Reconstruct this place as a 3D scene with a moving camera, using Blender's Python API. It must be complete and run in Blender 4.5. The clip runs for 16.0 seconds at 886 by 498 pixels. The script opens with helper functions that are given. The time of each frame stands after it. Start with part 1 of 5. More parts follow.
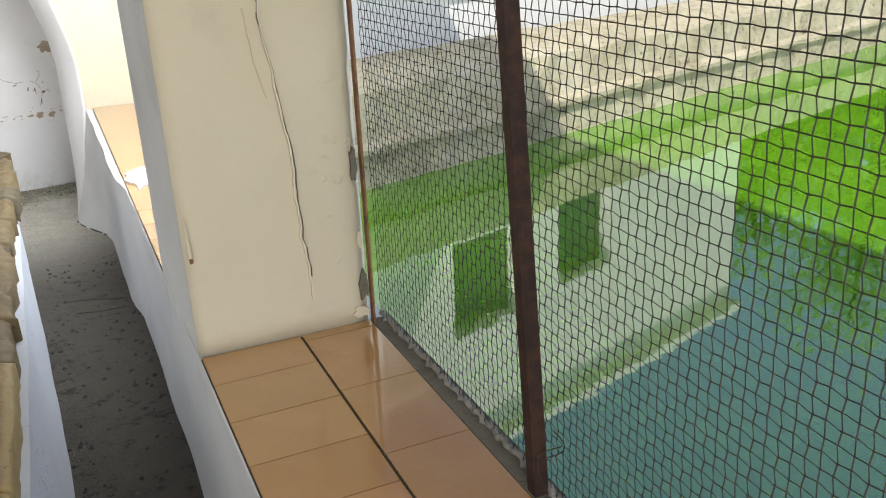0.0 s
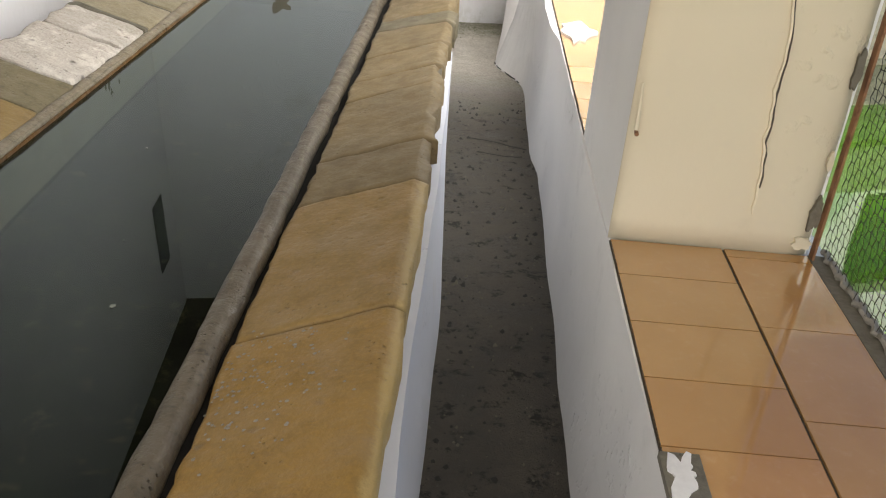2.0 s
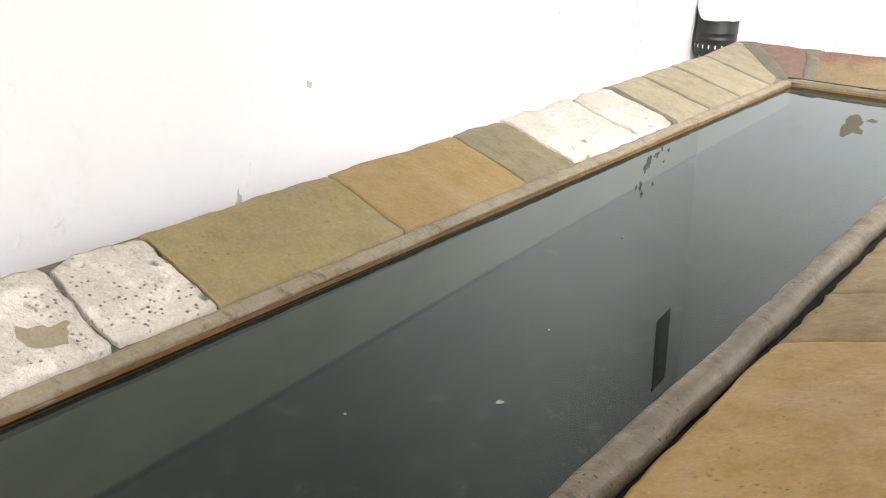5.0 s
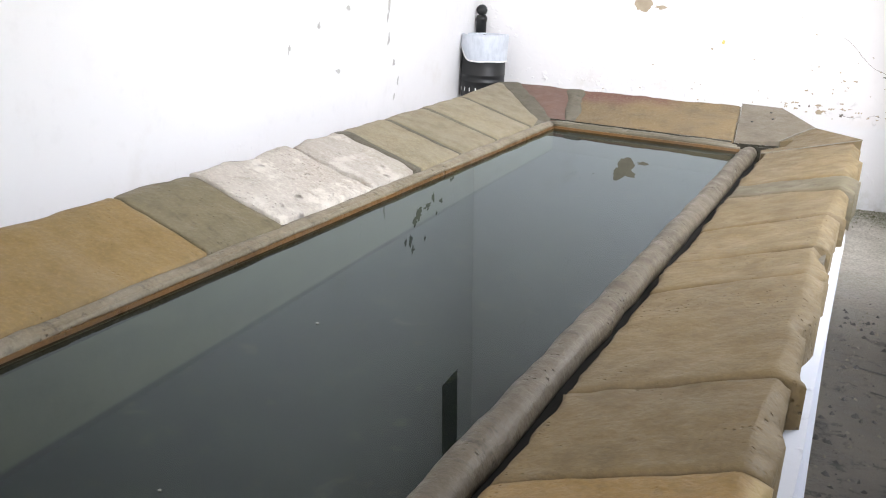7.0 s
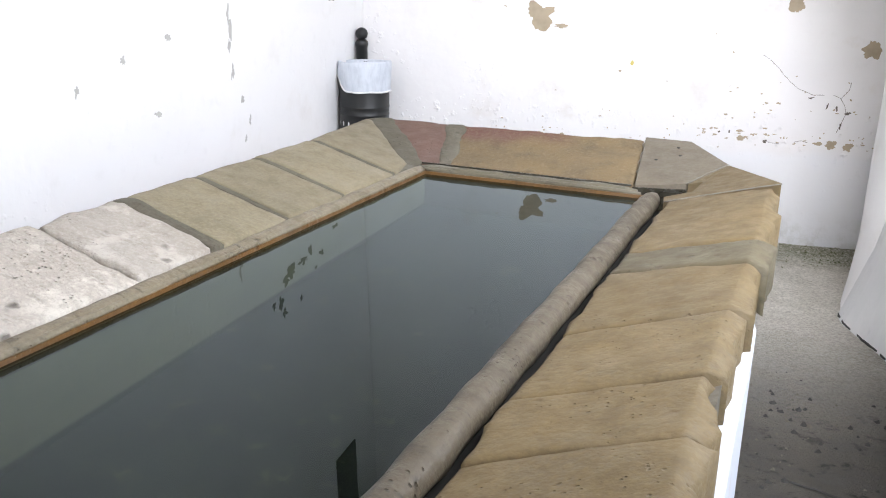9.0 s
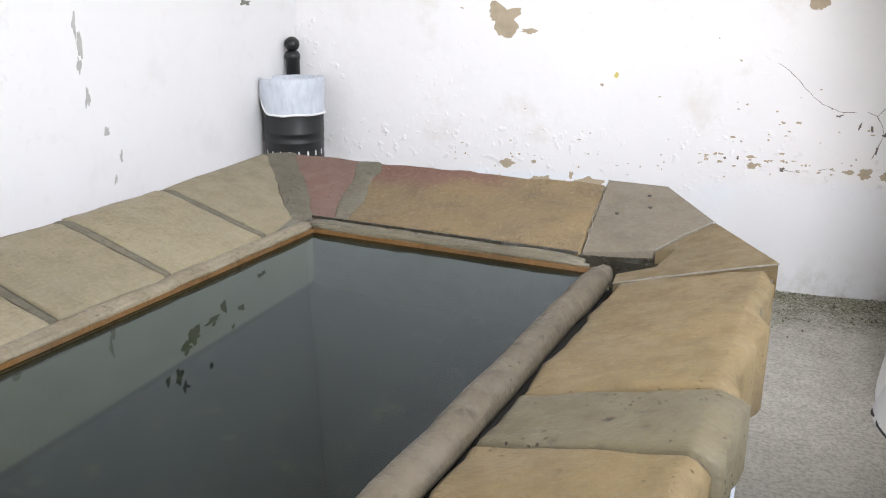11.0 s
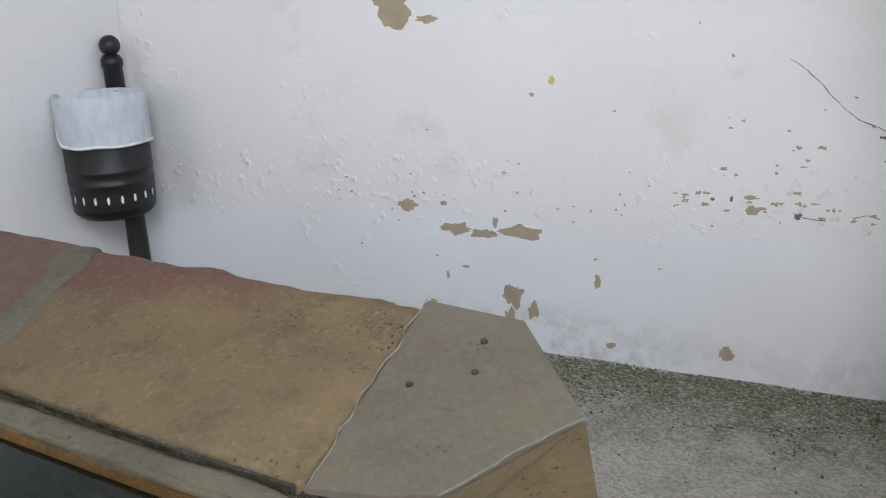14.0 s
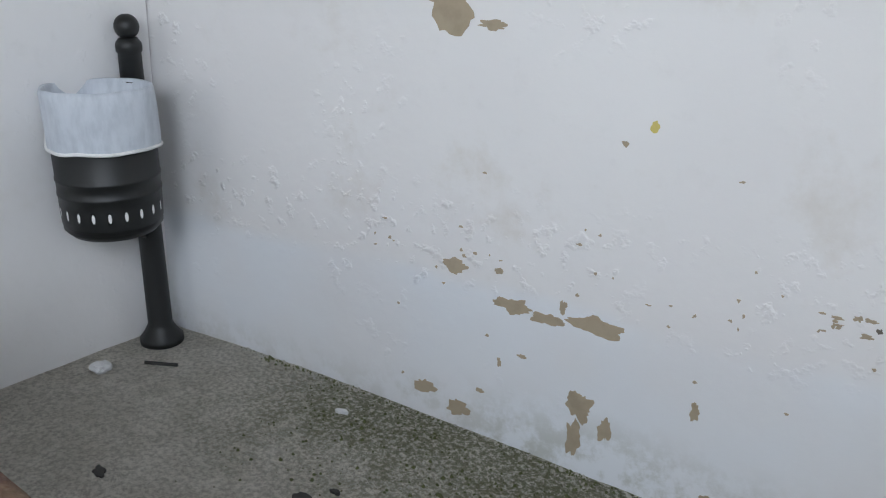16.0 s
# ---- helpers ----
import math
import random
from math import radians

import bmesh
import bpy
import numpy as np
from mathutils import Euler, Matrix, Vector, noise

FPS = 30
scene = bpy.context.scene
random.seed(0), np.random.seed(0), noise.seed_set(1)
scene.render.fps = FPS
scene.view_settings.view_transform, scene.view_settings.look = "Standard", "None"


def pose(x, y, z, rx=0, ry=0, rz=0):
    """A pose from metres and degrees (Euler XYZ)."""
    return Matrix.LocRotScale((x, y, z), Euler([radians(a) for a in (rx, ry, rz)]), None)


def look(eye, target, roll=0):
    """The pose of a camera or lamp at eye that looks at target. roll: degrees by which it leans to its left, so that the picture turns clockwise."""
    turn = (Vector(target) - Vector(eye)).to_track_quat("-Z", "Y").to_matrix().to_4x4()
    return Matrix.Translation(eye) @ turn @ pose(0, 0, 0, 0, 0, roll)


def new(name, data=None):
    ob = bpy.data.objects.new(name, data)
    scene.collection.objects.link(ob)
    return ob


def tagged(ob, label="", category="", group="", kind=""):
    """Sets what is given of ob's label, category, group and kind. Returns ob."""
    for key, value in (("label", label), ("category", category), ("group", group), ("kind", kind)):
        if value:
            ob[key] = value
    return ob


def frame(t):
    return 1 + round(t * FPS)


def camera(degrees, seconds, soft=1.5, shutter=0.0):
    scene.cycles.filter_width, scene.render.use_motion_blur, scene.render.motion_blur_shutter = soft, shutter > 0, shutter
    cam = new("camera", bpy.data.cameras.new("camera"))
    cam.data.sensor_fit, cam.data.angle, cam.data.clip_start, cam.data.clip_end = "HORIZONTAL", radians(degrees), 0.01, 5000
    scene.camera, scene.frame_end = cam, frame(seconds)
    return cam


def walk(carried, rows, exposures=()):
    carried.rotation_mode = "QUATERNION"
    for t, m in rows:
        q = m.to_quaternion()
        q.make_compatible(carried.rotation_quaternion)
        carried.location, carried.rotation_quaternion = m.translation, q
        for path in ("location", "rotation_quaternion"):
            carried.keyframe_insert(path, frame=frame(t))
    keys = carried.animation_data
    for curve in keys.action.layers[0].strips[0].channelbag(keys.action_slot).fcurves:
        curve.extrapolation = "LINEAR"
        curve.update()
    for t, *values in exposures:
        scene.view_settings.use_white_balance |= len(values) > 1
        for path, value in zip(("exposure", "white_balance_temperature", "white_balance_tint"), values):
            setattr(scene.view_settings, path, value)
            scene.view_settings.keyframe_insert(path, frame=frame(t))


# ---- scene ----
cam = camera(53.7, 16.0, soft=1.1)
PATH = [
    (0, (-0.217, 0.097, 1.981), (0.535, 1.803, 1.256), -2.6),
    (0.5, (-0.245, 0.185, 1.913), (0.247, 1.958, 1.129), -1.6),
    (1, (-0.281, 0.285, 1.878), (-0.06, 2.042, 0.948), 0.3),
    (1.5, (-0.338, 0.358, 1.846), (-0.272, 2.089, 0.847), 3.7),
    (2, (-0.374, 0.4, 1.858), (-0.401, 2.15, 0.891), 4.5),
    (2.5, (-0.401, 0.461, 1.855), (-0.696, 2.168, 0.855), 2.5),
    (3, (-0.401, 0.516, 1.777), (-1.077, 2.154, 0.851), 0.8),
    (3.5, (-0.364, 0.58, 1.755), (-1.239, 2.105, 0.802), 1.7),
    (3.7, (-0.369, 0.601, 1.753), (-1.322, 2.08, 0.801), 1.4),
    (5.8, (-0.331, 1.19, 1.468), (-1.512, 2.673, 0.835), 2.4),
    (6, (-0.307, 1.228, 1.468), (-1.425, 2.765, 0.848), 2.8),
    (6.5, (-0.41, 1.52, 1.45), (-1.292, 3.19, 0.79), 4.25),
    (7, (-0.431, 1.742, 1.394), (-1.271, 3.441, 0.758), 2.5),
    (7.5, (-0.376, 1.984, 1.356), (-1.289, 3.65, 0.733), -0.0),
    (8, (-0.357, 2.193, 1.38), (-1.161, 3.94, 0.83), 1.6),
    (8.5, (-0.396, 2.455, 1.399), (-1.095, 4.236, 0.813), 2.1),
    (8.7, (-0.406, 2.523, 1.393), (-1.121, 4.295, 0.802), 1.8),
    (11, (-0.352, 3.723, 1.369), (-1.181, 5.444, 0.777), 0.2),
    (11.5, (-0.359, 3.992, 1.35), (-1.017, 5.772, 0.717), 2.1),
    (12, (-0.376, 4.266, 1.348), (-1.021, 6.044, 0.698), 1.2),
    (12.5, (-0.338, 4.525, 1.354), (-1.123, 6.254, 0.728), -0.5),
    (13, (-0.346, 4.770, 1.342), (-1.089, 6.518, 0.694), 0.9),
    (13.5, (-0.369, 5.032, 1.348), (-1.079, 6.774, 0.668), 0.7),
    (14, (-0.321, 5.273, 1.324), (-1.27, 6.915, 0.688), -1.7),
    (14.5, (-0.333, 5.501, 1.356), (-1.28, 7.134, 0.696), -0.5),
    (15, (-0.346, 5.764, 1.331), (-1.29, 7.39, 0.65), 0.8),
    (15.5, (-0.373, 6.059, 1.404), (-1.598, 7.464, 0.679), -1.9),
    (16, (-0.458, 6.25, 1.376), (-1.739, 7.609, 0.66), 0.7),
]
walk(cam, [(t, look(eye, target, roll)) for t, eye, target, roll in PATH], exposures=[
    (0.0, 0.2, 6600, 10), (1.5, 0.15, 7100, 12), (2.5, 0.75, 7200, 13), (3.5, 1.4, 7200, 13), (6.0, 1.0, 6800, 14), (6.5, 0.82, 6650, 14), (8.5, 0.6, 6350, 14), (11.0, 0.42, 6500, 13),
    (12.5, 0.2, 6500, 13), (13.5, -0.08, 6350, 12), (14.5, -0.36, 6250, 11), (15.5, -0.4, 6150, 9), (16.0, -0.42, 6100, 9)])

# ---- world, sun, exposure ----
world = bpy.data.worlds.new("sky")
scene.world = world
world.use_nodes = True
wn = world.node_tree.nodes
sky = wn.new("ShaderNodeTexSky")
sky.sky_type = "NISHITA"
sky.sun_disc = False
SUN_FROM = Vector((-0.41, -0.54, 0.74)).normalized()
sky.sun_elevation = math.asin(SUN_FROM.z)
sky.sun_rotation = math.atan2(SUN_FROM.x, SUN_FROM.y)
world.node_tree.links.new(sky.outputs[0], wn["Background"].inputs[0])
wn["Background"].inputs[1].default_value = 0.15
sun_data = bpy.data.lights.new("sun", "SUN")
sun_data.energy, sun_data.angle, sun_data.color = 4.0, radians(0.6), (1.0, 0.95, 0.86)
sun = new("sun", sun_data)
sun.matrix_world = look(SUN_FROM * 30, (0, 0, 0))



def sky_lamp(name, eye, target, width, height, watts, color):
    """An added area lamp that stands in for the sky's light at an opening."""
    data = bpy.data.lights.new(name, "AREA")
    data.shape, data.size, data.size_y, data.energy, data.color = "RECTANGLE", width, height, watts, color
    ob = new(name, data)
    ob.matrix_world = look(eye, target)


DAY = (1.0, 0.975, 0.95)
sky_lamp("opening_fill", (0.30, 0.0, 3.45), (-2.6, 0.6, 0.9), 4.4, 1.0, 30, DAY)
sky_lamp("opening_fill", (0.655, 5.2, 2.4), (-2.5, 5.7, 0.9), 3.0, 1.7, 55, (0.925, 0.96, 1.0))
# extra fill inside the room, tilted to brighten the right of the end wall
sky_lamp("opening_fill", (0.42, 4.3, 2.60), (-0.6, 8.2, 0.7), 1.1, 1.4, 88, (0.95, 0.97, 1.0))
# added fill lamp at the unseen back end, no known source
sky_lamp("back_fill", (-1.1, -3.0, 2.4), (-0.9, 2.0, 1.1), 2.2, 2.4, 125, DAY)

# ---- materials ----


class Nodes:
    """A short way to write node materials."""

    def __init__(self, name):
        self.mat = bpy.data.materials.new(name)
        self.mat.use_nodes = True
        self.tree = self.mat.node_tree
        self.bsdf = self.tree.nodes["Principled BSDF"]
        self.out = self.tree.nodes["Material Output"]
        coord = self.tree.nodes.new("ShaderNodeTexCoord")
        self.where = coord.outputs["Object"]

    def add(self, kind, **inputs):
        node = self.tree.nodes.new(kind)
        for key, value in inputs.items():
            self.put(node.inputs[key.replace("_", " ")], value)
        return node

    def put(self, socket, value):
        if isinstance(value, bpy.types.NodeSocket):
            self.tree.links.new(value, socket)
        else:
            socket.default_value = value

    def noise(self, scale, detail=4.0, rough=0.55, stretch=None, seed=0.0):
        where = self.where
        m = self.add("ShaderNodeMapping", Vector=where)
        m.inputs["Location"].default_value = (seed, seed * 1.7, seed * 0.6)
        if stretch:
            m.inputs["Scale"].default_value = stretch
        return self.add("ShaderNodeTexNoise", Vector=m.outputs[0], Scale=scale, Detail=detail, Roughness=rough).outputs["Fac"]

    def cells(self, scale, feature="F1", seed=0.0):
        m = self.add("ShaderNodeMapping", Vector=self.where)
        m.inputs["Location"].default_value = (seed, seed, seed)
        v = self.add("ShaderNodeTexVoronoi", Vector=m.outputs[0], Scale=scale)
        v.feature = feature
        return v.outputs["Distance"]

    def ramp(self, fac, low, high, a=0.0, b=1.0):
        n = self.add("ShaderNodeMapRange", Value=fac)
        n.interpolation_type = "SMOOTHSTEP"
        for key, value in (("From Min", low), ("From Max", high), ("To Min", a), ("To Max", b)):
            n.inputs[key].default_value = value
        return n.outputs[0]

    def mix(self, fac, a, b, blend="MIX"):
        n = self.tree.nodes.new("ShaderNodeMix")
        n.data_type, n.blend_type = "RGBA", blend
        self.put(n.inputs[0], fac)
        for socket, value in ((n.inputs[6], a), (n.inputs[7], b)):
            self.put(socket, (*value, 1.0) if isinstance(value, tuple) and len(value) == 3 else value)
        return n.outputs[2]

    def math(self, op, a, b=0.0):
        n = self.tree.nodes.new("ShaderNodeMath")
        n.operation = op
        self.put(n.inputs[0], a)
        self.put(n.inputs[1], b)
        return n.outputs[0]

    def axis(self, name):
        return self.add("ShaderNodeSeparateXYZ", Vector=self.where).outputs[name]

    def random(self):
        return self.add("ShaderNodeObjectInfo").outputs["Random"]

    def bump(self, height, strength, distance):
        n = self.add("ShaderNodeBump", Height=height, Strength=strength, Distance=distance)
        self.put(self.bsdf.inputs["Normal"], n.outputs[0])
        return n.outputs[0]

    def done(self, color, rough=0.8, metal=0.0, spec=0.5):
        self.put(self.bsdf.inputs["Base Color"], (*color, 1.0) if isinstance(color, tuple) else color)
        self.put(self.bsdf.inputs["Roughness"], rough)
        self.put(self.bsdf.inputs["Metallic"], metal)
        self.put(self.bsdf.inputs["Specular IOR Level"], spec)
        return self.mat


def limewash(name, white, shade, stain=(0.52, 0.46, 0.37), stain_amount=0.35, blister=1.0, dado=False):
    n = Nodes(name)
    broad = n.noise(0.9, 3, 0.5)
    fine = n.noise(14, 5, 0.6, seed=3)
    col = n.mix(n.ramp(broad, 0.35, 0.7), white, shade)
    blot = n.math("MULTIPLY", n.ramp(n.noise(2.6, 6, 0.65, seed=7), 0.56, 0.74), stain_amount)
    col = n.mix(blot, col, stain)
    col = n.mix(n.ramp(fine, 0.55, 0.8, 0, 0.10), col, (0.45, 0.44, 0.42))
    if dado:
        z = n.math("ADD", n.axis("Z"), n.math("MULTIPLY", n.math("SUBTRACT", broad, 0.5), 0.25))
        col = n.mix(n.ramp(z, 0.44, 0.36, 0, 0.9), col, (0.76, 0.785, 0.82))
        grime = n.math("MULTIPLY", n.ramp(z, 0.10, -0.12), n.ramp(n.noise(9, 6, 0.7, seed=17), 0.42, 0.62))
        col = n.mix(n.math("MULTIPLY", grime, 0.6), col, (0.42, 0.42, 0.36))
        cold = n.ramp(n.noise(1.1, 3, seed=23), 0.42, 0.62, 0, 0.6)
        col = n.mix(cold, col, (0.76, 0.745, 0.745))
    lumps = n.ramp(n.noise(24, 3, 0.5, seed=11), 0.56, 0.75)
    where = n.ramp(n.noise(1.6, 3, 0.6, seed=5), 0.5, 0.66)
    if dado:
        band = n.math("MULTIPLY", n.ramp(n.axis("Z"), 0.30, 0.45), n.ramp(n.axis("Z"), 0.75, 0.55))
        where = n.math("ADD", n.math("MULTIPLY", where, 0.5), n.math("MULTIPLY", band, n.ramp(n.noise(3, 3, seed=19), 0.38, 0.6)))
    h = n.math("ADD", n.math("MULTIPLY", n.math("MULTIPLY", lumps, where), 2.0 * blister), n.math("MULTIPLY", fine, 0.35))
    h = n.math("ADD", h, n.math("MULTIPLY", n.noise(4, 3, seed=2), 1.6))
    n.bump(h, 0.55, 0.008)
    return n.done(col, 0.85, spec=0.25)


def stone(name, base, second, blotch, tone=0.47, pits=0.3, streak=0.3, gloss=0.6, bump=0.004, crust=None, crust_from=0.55, grain=1.0, hollows=1.0, worn_edge=None):
    base, second, blotch = (tuple(c * tone for c in colour) for colour in (base, second, blotch))
    n = Nodes(name)
    big = n.noise(3.2, 5, 0.6, seed=1)
    mid = n.noise(13, 6, 0.65, seed=4)
    fine = n.noise(90, 4, 0.6, seed=9)
    col = n.mix(n.ramp(big, 0.35, 0.68), base, second)
    col = n.mix(n.ramp(mid, 0.5, 0.75, 0, 0.55), col, blotch)
    col = n.mix(n.ramp(n.noise(9, 4, 0.6, stretch=(1, 5, 5), seed=6), 0.55, 0.75, 0, streak), col, tuple(c * 0.55 for c in blotch))
    col = n.mix(n.ramp(fine, 0.42, 0.7, 0, 0.28 * grain), col, tuple(min(1, c * 1.6) for c in base))
    specks = n.ramp(n.math("ADD", n.cells(55, seed=2), n.math("MULTIPLY", n.math("SUBTRACT", mid, 0.5), 0.5)), 0.04, 0.24, 1, 0)
    rare = n.ramp(n.noise(5, 2, seed=8), 0.5, 0.62)
    speck = n.math("MULTIPLY", specks, rare)
    col = n.mix(n.math("MULTIPLY", speck, pits), col, tuple(c * 0.3 for c in base))
    if crust:
        col = n.mix(n.ramp(n.noise(7, 7, 0.7, seed=12), crust_from, crust_from + 0.12, 0, 0.85), col, crust)
    hollow = n.math("MULTIPLY", n.ramp(n.math("ADD", n.cells(17, seed=6), n.math("MULTIPLY", n.math("SUBTRACT", mid, 0.5), 0.5)), 0.02, 0.30, 1, 0), n.ramp(n.noise(4.5, 3, seed=15), 0.54, 0.62))
    col = n.mix(n.math("MULTIPLY", hollow, hollows * min(1.0, 0.35 + 0.5 * pits)), col, tuple(c * 0.5 for c in blotch))
    veil = n.noise(2.1, 4, 0.7, stretch=(1, 2.5, 1), seed=21)
    col = n.mix(n.ramp(veil, 0.45, 0.7, 0, 0.4), col, tuple(min(1, 0.65 * c + 0.35 * sum(base) / 3) * 1.25 for c in base))
    col = n.mix(n.ramp(n.random(), 0, 1, 0, 0.28), col, tuple(c * 0.62 for c in second))
    if worn_edge:
        rub = n.math("ADD", n.axis("X"), n.math("MULTIPLY", n.math("SUBTRACT", mid, 0.5), 0.05))
        col = n.mix(n.ramp(rub, -0.512, -0.492, 0, 0.7), col, worn_edge)
    h = n.math("ADD", n.math("MULTIPLY", mid, 1.0), n.math("MULTIPLY", fine, 0.16 * grain))
    h = n.math("SUBTRACT", h, n.math("MULTIPLY", speck, 0.9 * (0.4 + pits)))
    h = n.math("SUBTRACT", n.math("ADD", h, n.math("MULTIPLY", big, 1.5)), n.math("MULTIPLY", hollow, 0.8 * hollows))
    n.bump(h, 0.9, bump * 2.2)
    return n.done(col, n.ramp(mid, 0.3, 0.7, gloss - 0.1, gloss + 0.18), spec=0.4)


WALL_WHITE = limewash("limewash_white", (0.80, 0.79, 0.785), (0.765, 0.755, 0.75), blister=0.3, stain_amount=0.15)
END_WHITE = limewash("limewash_end_wall", (0.80, 0.79, 0.785), (0.755, 0.745, 0.74), blister=0.9, dado=True)
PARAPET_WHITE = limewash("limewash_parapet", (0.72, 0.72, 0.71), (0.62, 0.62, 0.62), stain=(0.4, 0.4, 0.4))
CREAM = limewash("limewash_cream", (0.62, 0.56, 0.42), (0.57, 0.51, 0.38), stain=(0.42, 0.36, 0.26), blister=0.5)
TROUGH_WHITE = limewash("limewash_trough", (0.62, 0.66, 0.74), (0.54, 0.58, 0.66))
CEILING = limewash("old_timber_ceiling", (0.20, 0.16, 0.12), (0.14, 0.11, 0.085), stain=(0.09, 0.07, 0.055))

GOLD = stone("stone_gold", (0.49, 0.285, 0.060), (0.40, 0.238, 0.055), (0.29, 0.18, 0.06), tone=0.56, pits=0.35, streak=0.25, gloss=0.48, worn_edge=(0.42, 0.31, 0.13))
GOLD_TAN = stone("stone_gold_tan", (0.475, 0.295, 0.085), (0.39, 0.247, 0.08), (0.28, 0.185, 0.075), tone=0.50, pits=0.4, streak=0.3, gloss=0.52, hollows=0.6, worn_edge=(0.36, 0.27, 0.12))
TAN = stone("stone_tan", (0.455, 0.325, 0.145), (0.37, 0.272, 0.132), (0.26, 0.195, 0.105), tone=0.335, pits=0.45, streak=0.35, gloss=0.6, hollows=0.5)
GREENISH = stone("stone_greenish", (0.41, 0.34, 0.19), (0.34, 0.29, 0.17), (0.18, 0.165, 0.11), pits=0.5, streak=0.5)
OLIVE = stone("stone_olive", (0.37, 0.29, 0.12), (0.30, 0.245, 0.12), (0.24, 0.20, 0.11), tone=0.58, pits=0.2, streak=0.2)
ORANGE = stone("stone_orange", (0.45, 0.30, 0.110), (0.37, 0.255, 0.10), (0.30, 0.20, 0.08), tone=0.60, pits=0.2, streak=0.2)
PALE = stone("stone_pale", (0.62, 0.57, 0.50), (0.54, 0.49, 0.42), (0.34, 0.29, 0.23), tone=0.78, pits=1.0, streak=0.5, gloss=0.75, bump=0.012, crust=(0.68, 0.64, 0.57), crust_from=0.5)
BEIGE = stone("stone_beige", (0.52, 0.44, 0.28), (0.45, 0.385, 0.25), (0.34, 0.29, 0.19), pits=0.15, streak=0.2, hollows=0.4)
MOTTLED = stone("stone_mottled", (0.34, 0.285, 0.165), (0.26, 0.22, 0.13), (0.11, 0.095, 0.06), tone=0.34, pits=1.0, streak=0.6)
RED = stone("stone_red", (0.30, 0.185, 0.145), (0.35, 0.21, 0.16), (0.22, 0.155, 0.13), pits=0.4, streak=0.3, gloss=0.75)
GREY = stone("stone_grey", (0.36, 0.305, 0.22), (0.31, 0.265, 0.195), (0.25, 0.215, 0.165), tone=0.44, pits=0.1, streak=0.25, hollows=0.0)
RIM = stone("stone_rim", (0.42, 0.355, 0.245), (0.31, 0.255, 0.165), (0.17, 0.135, 0.085), tone=0.54, pits=0.5, streak=0.9, gloss=0.5)
RIM_END = stone("stone_rim_end", (0.27, 0.24, 0.165), (0.19, 0.165, 0.11), (0.08, 0.07, 0.045), tone=0.55, pits=0.5, streak=0.9, gloss=0.4)
RIM_DARK = stone("stone_rim_worn", (0.33, 0.27, 0.185), (0.23, 0.19, 0.13), (0.085, 0.07, 0.05), tone=0.36, pits=0.6, streak=0.9, gloss=0.45)
MORTAR = stone("mortar", (0.24, 0.22, 0.17), (0.19, 0.17, 0.13), (0.13, 0.12, 0.095), tone=0.62, pits=0.6, gloss=0.8)
MORTAR_JOINT = stone("mortar_joint", (0.25, 0.225, 0.165), (0.20, 0.18, 0.13), (0.14, 0.125, 0.09), tone=0.54, pits=0.7, gloss=0.8)
MORTAR_WHITE = stone("mortar_white", (0.55, 0.52, 0.46), (0.46, 0.43, 0.37), (0.3, 0.28, 0.24), tone=0.45, pits=0.4, gloss=0.8)
WET = stone("stone_wet", (0.15, 0.12, 0.065), (0.11, 0.09, 0.05), (0.05, 0.045, 0.03), tone=0.7, pits=0.3, gloss=0.25)
BLACK_WET = stone("stone_black_wet", (0.045, 0.04, 0.028), (0.03, 0.028, 0.02), (0.015, 0.014, 0.01), tone=0.8, pits=0.3, gloss=0.22)
RUST_STAIN = stone("stone_rust_stain", (0.32, 0.16, 0.045), (0.24, 0.13, 0.045), (0.12, 0.07, 0.03), pits=0.3, gloss=0.4)
RETAINING = stone("old_pond_render", (0.38, 0.345, 0.25), (0.25, 0.22, 0.15), (0.09, 0.08, 0.05), pits=0.5, streak=0.8, gloss=0.8, bump=0.012, tone=1.6, crust=(0.11, 0.065, 0.045), crust_from=0.57)


def yellow_red_stone():
    """The long yellow coping stone whose outer edge turns red."""
    n = Nodes("stone_yellow_red")
    mid = n.noise(11, 6, 0.65, seed=4)
    big = n.noise(3, 5, 0.6)
    col = n.mix(n.ramp(big, 0.35, 0.65), (0.205, 0.148, 0.075), (0.17, 0.125, 0.07))
    col = n.mix(n.ramp(mid, 0.5, 0.72, 0, 0.6), col, (0.105, 0.08, 0.046))
    edge = n.math("ADD", n.axis("Y"), n.math("MULTIPLY", n.math("SUBTRACT", big, 0.5), 0.25))
    red = n.math("MULTIPLY", n.ramp(edge, 6.33, 6.47, 0, 0.8), n.ramp(n.axis("X"), -1.35, -1.55, 0, 1))
    col = n.mix(red, col, (0.15, 0.068, 0.058))
    col = n.mix(n.ramp(n.noise(70, 3, seed=5), 0.5, 0.75, 0, 0.45), col, (0.29, 0.23, 0.145))
    pit = n.math("MULTIPLY", n.ramp(n.cells(60, seed=3), 0.08, 0.2, 1, 0), n.ramp(n.noise(6, 3, seed=11), 0.47, 0.6))
    col = n.mix(n.math("MULTIPLY", pit, 0.7), col, (0.06, 0.045, 0.028))
    col = n.mix(n.ramp(n.noise(24, 5, 0.7, seed=17), 0.56, 0.7, 0, 0.45), col, (0.11, 0.085, 0.05))
    n.bump(n.math("ADD", n.math("ADD", mid, n.math("MULTIPLY", big, 1.4)), n.math("SUBTRACT", n.math("MULTIPLY", n.noise(50, 5, 0.7, seed=8), 0.7), pit)), 0.9, 0.018)
    return n.done(col, 0.72, spec=0.35)


YELLOW_RED = yellow_red_stone()


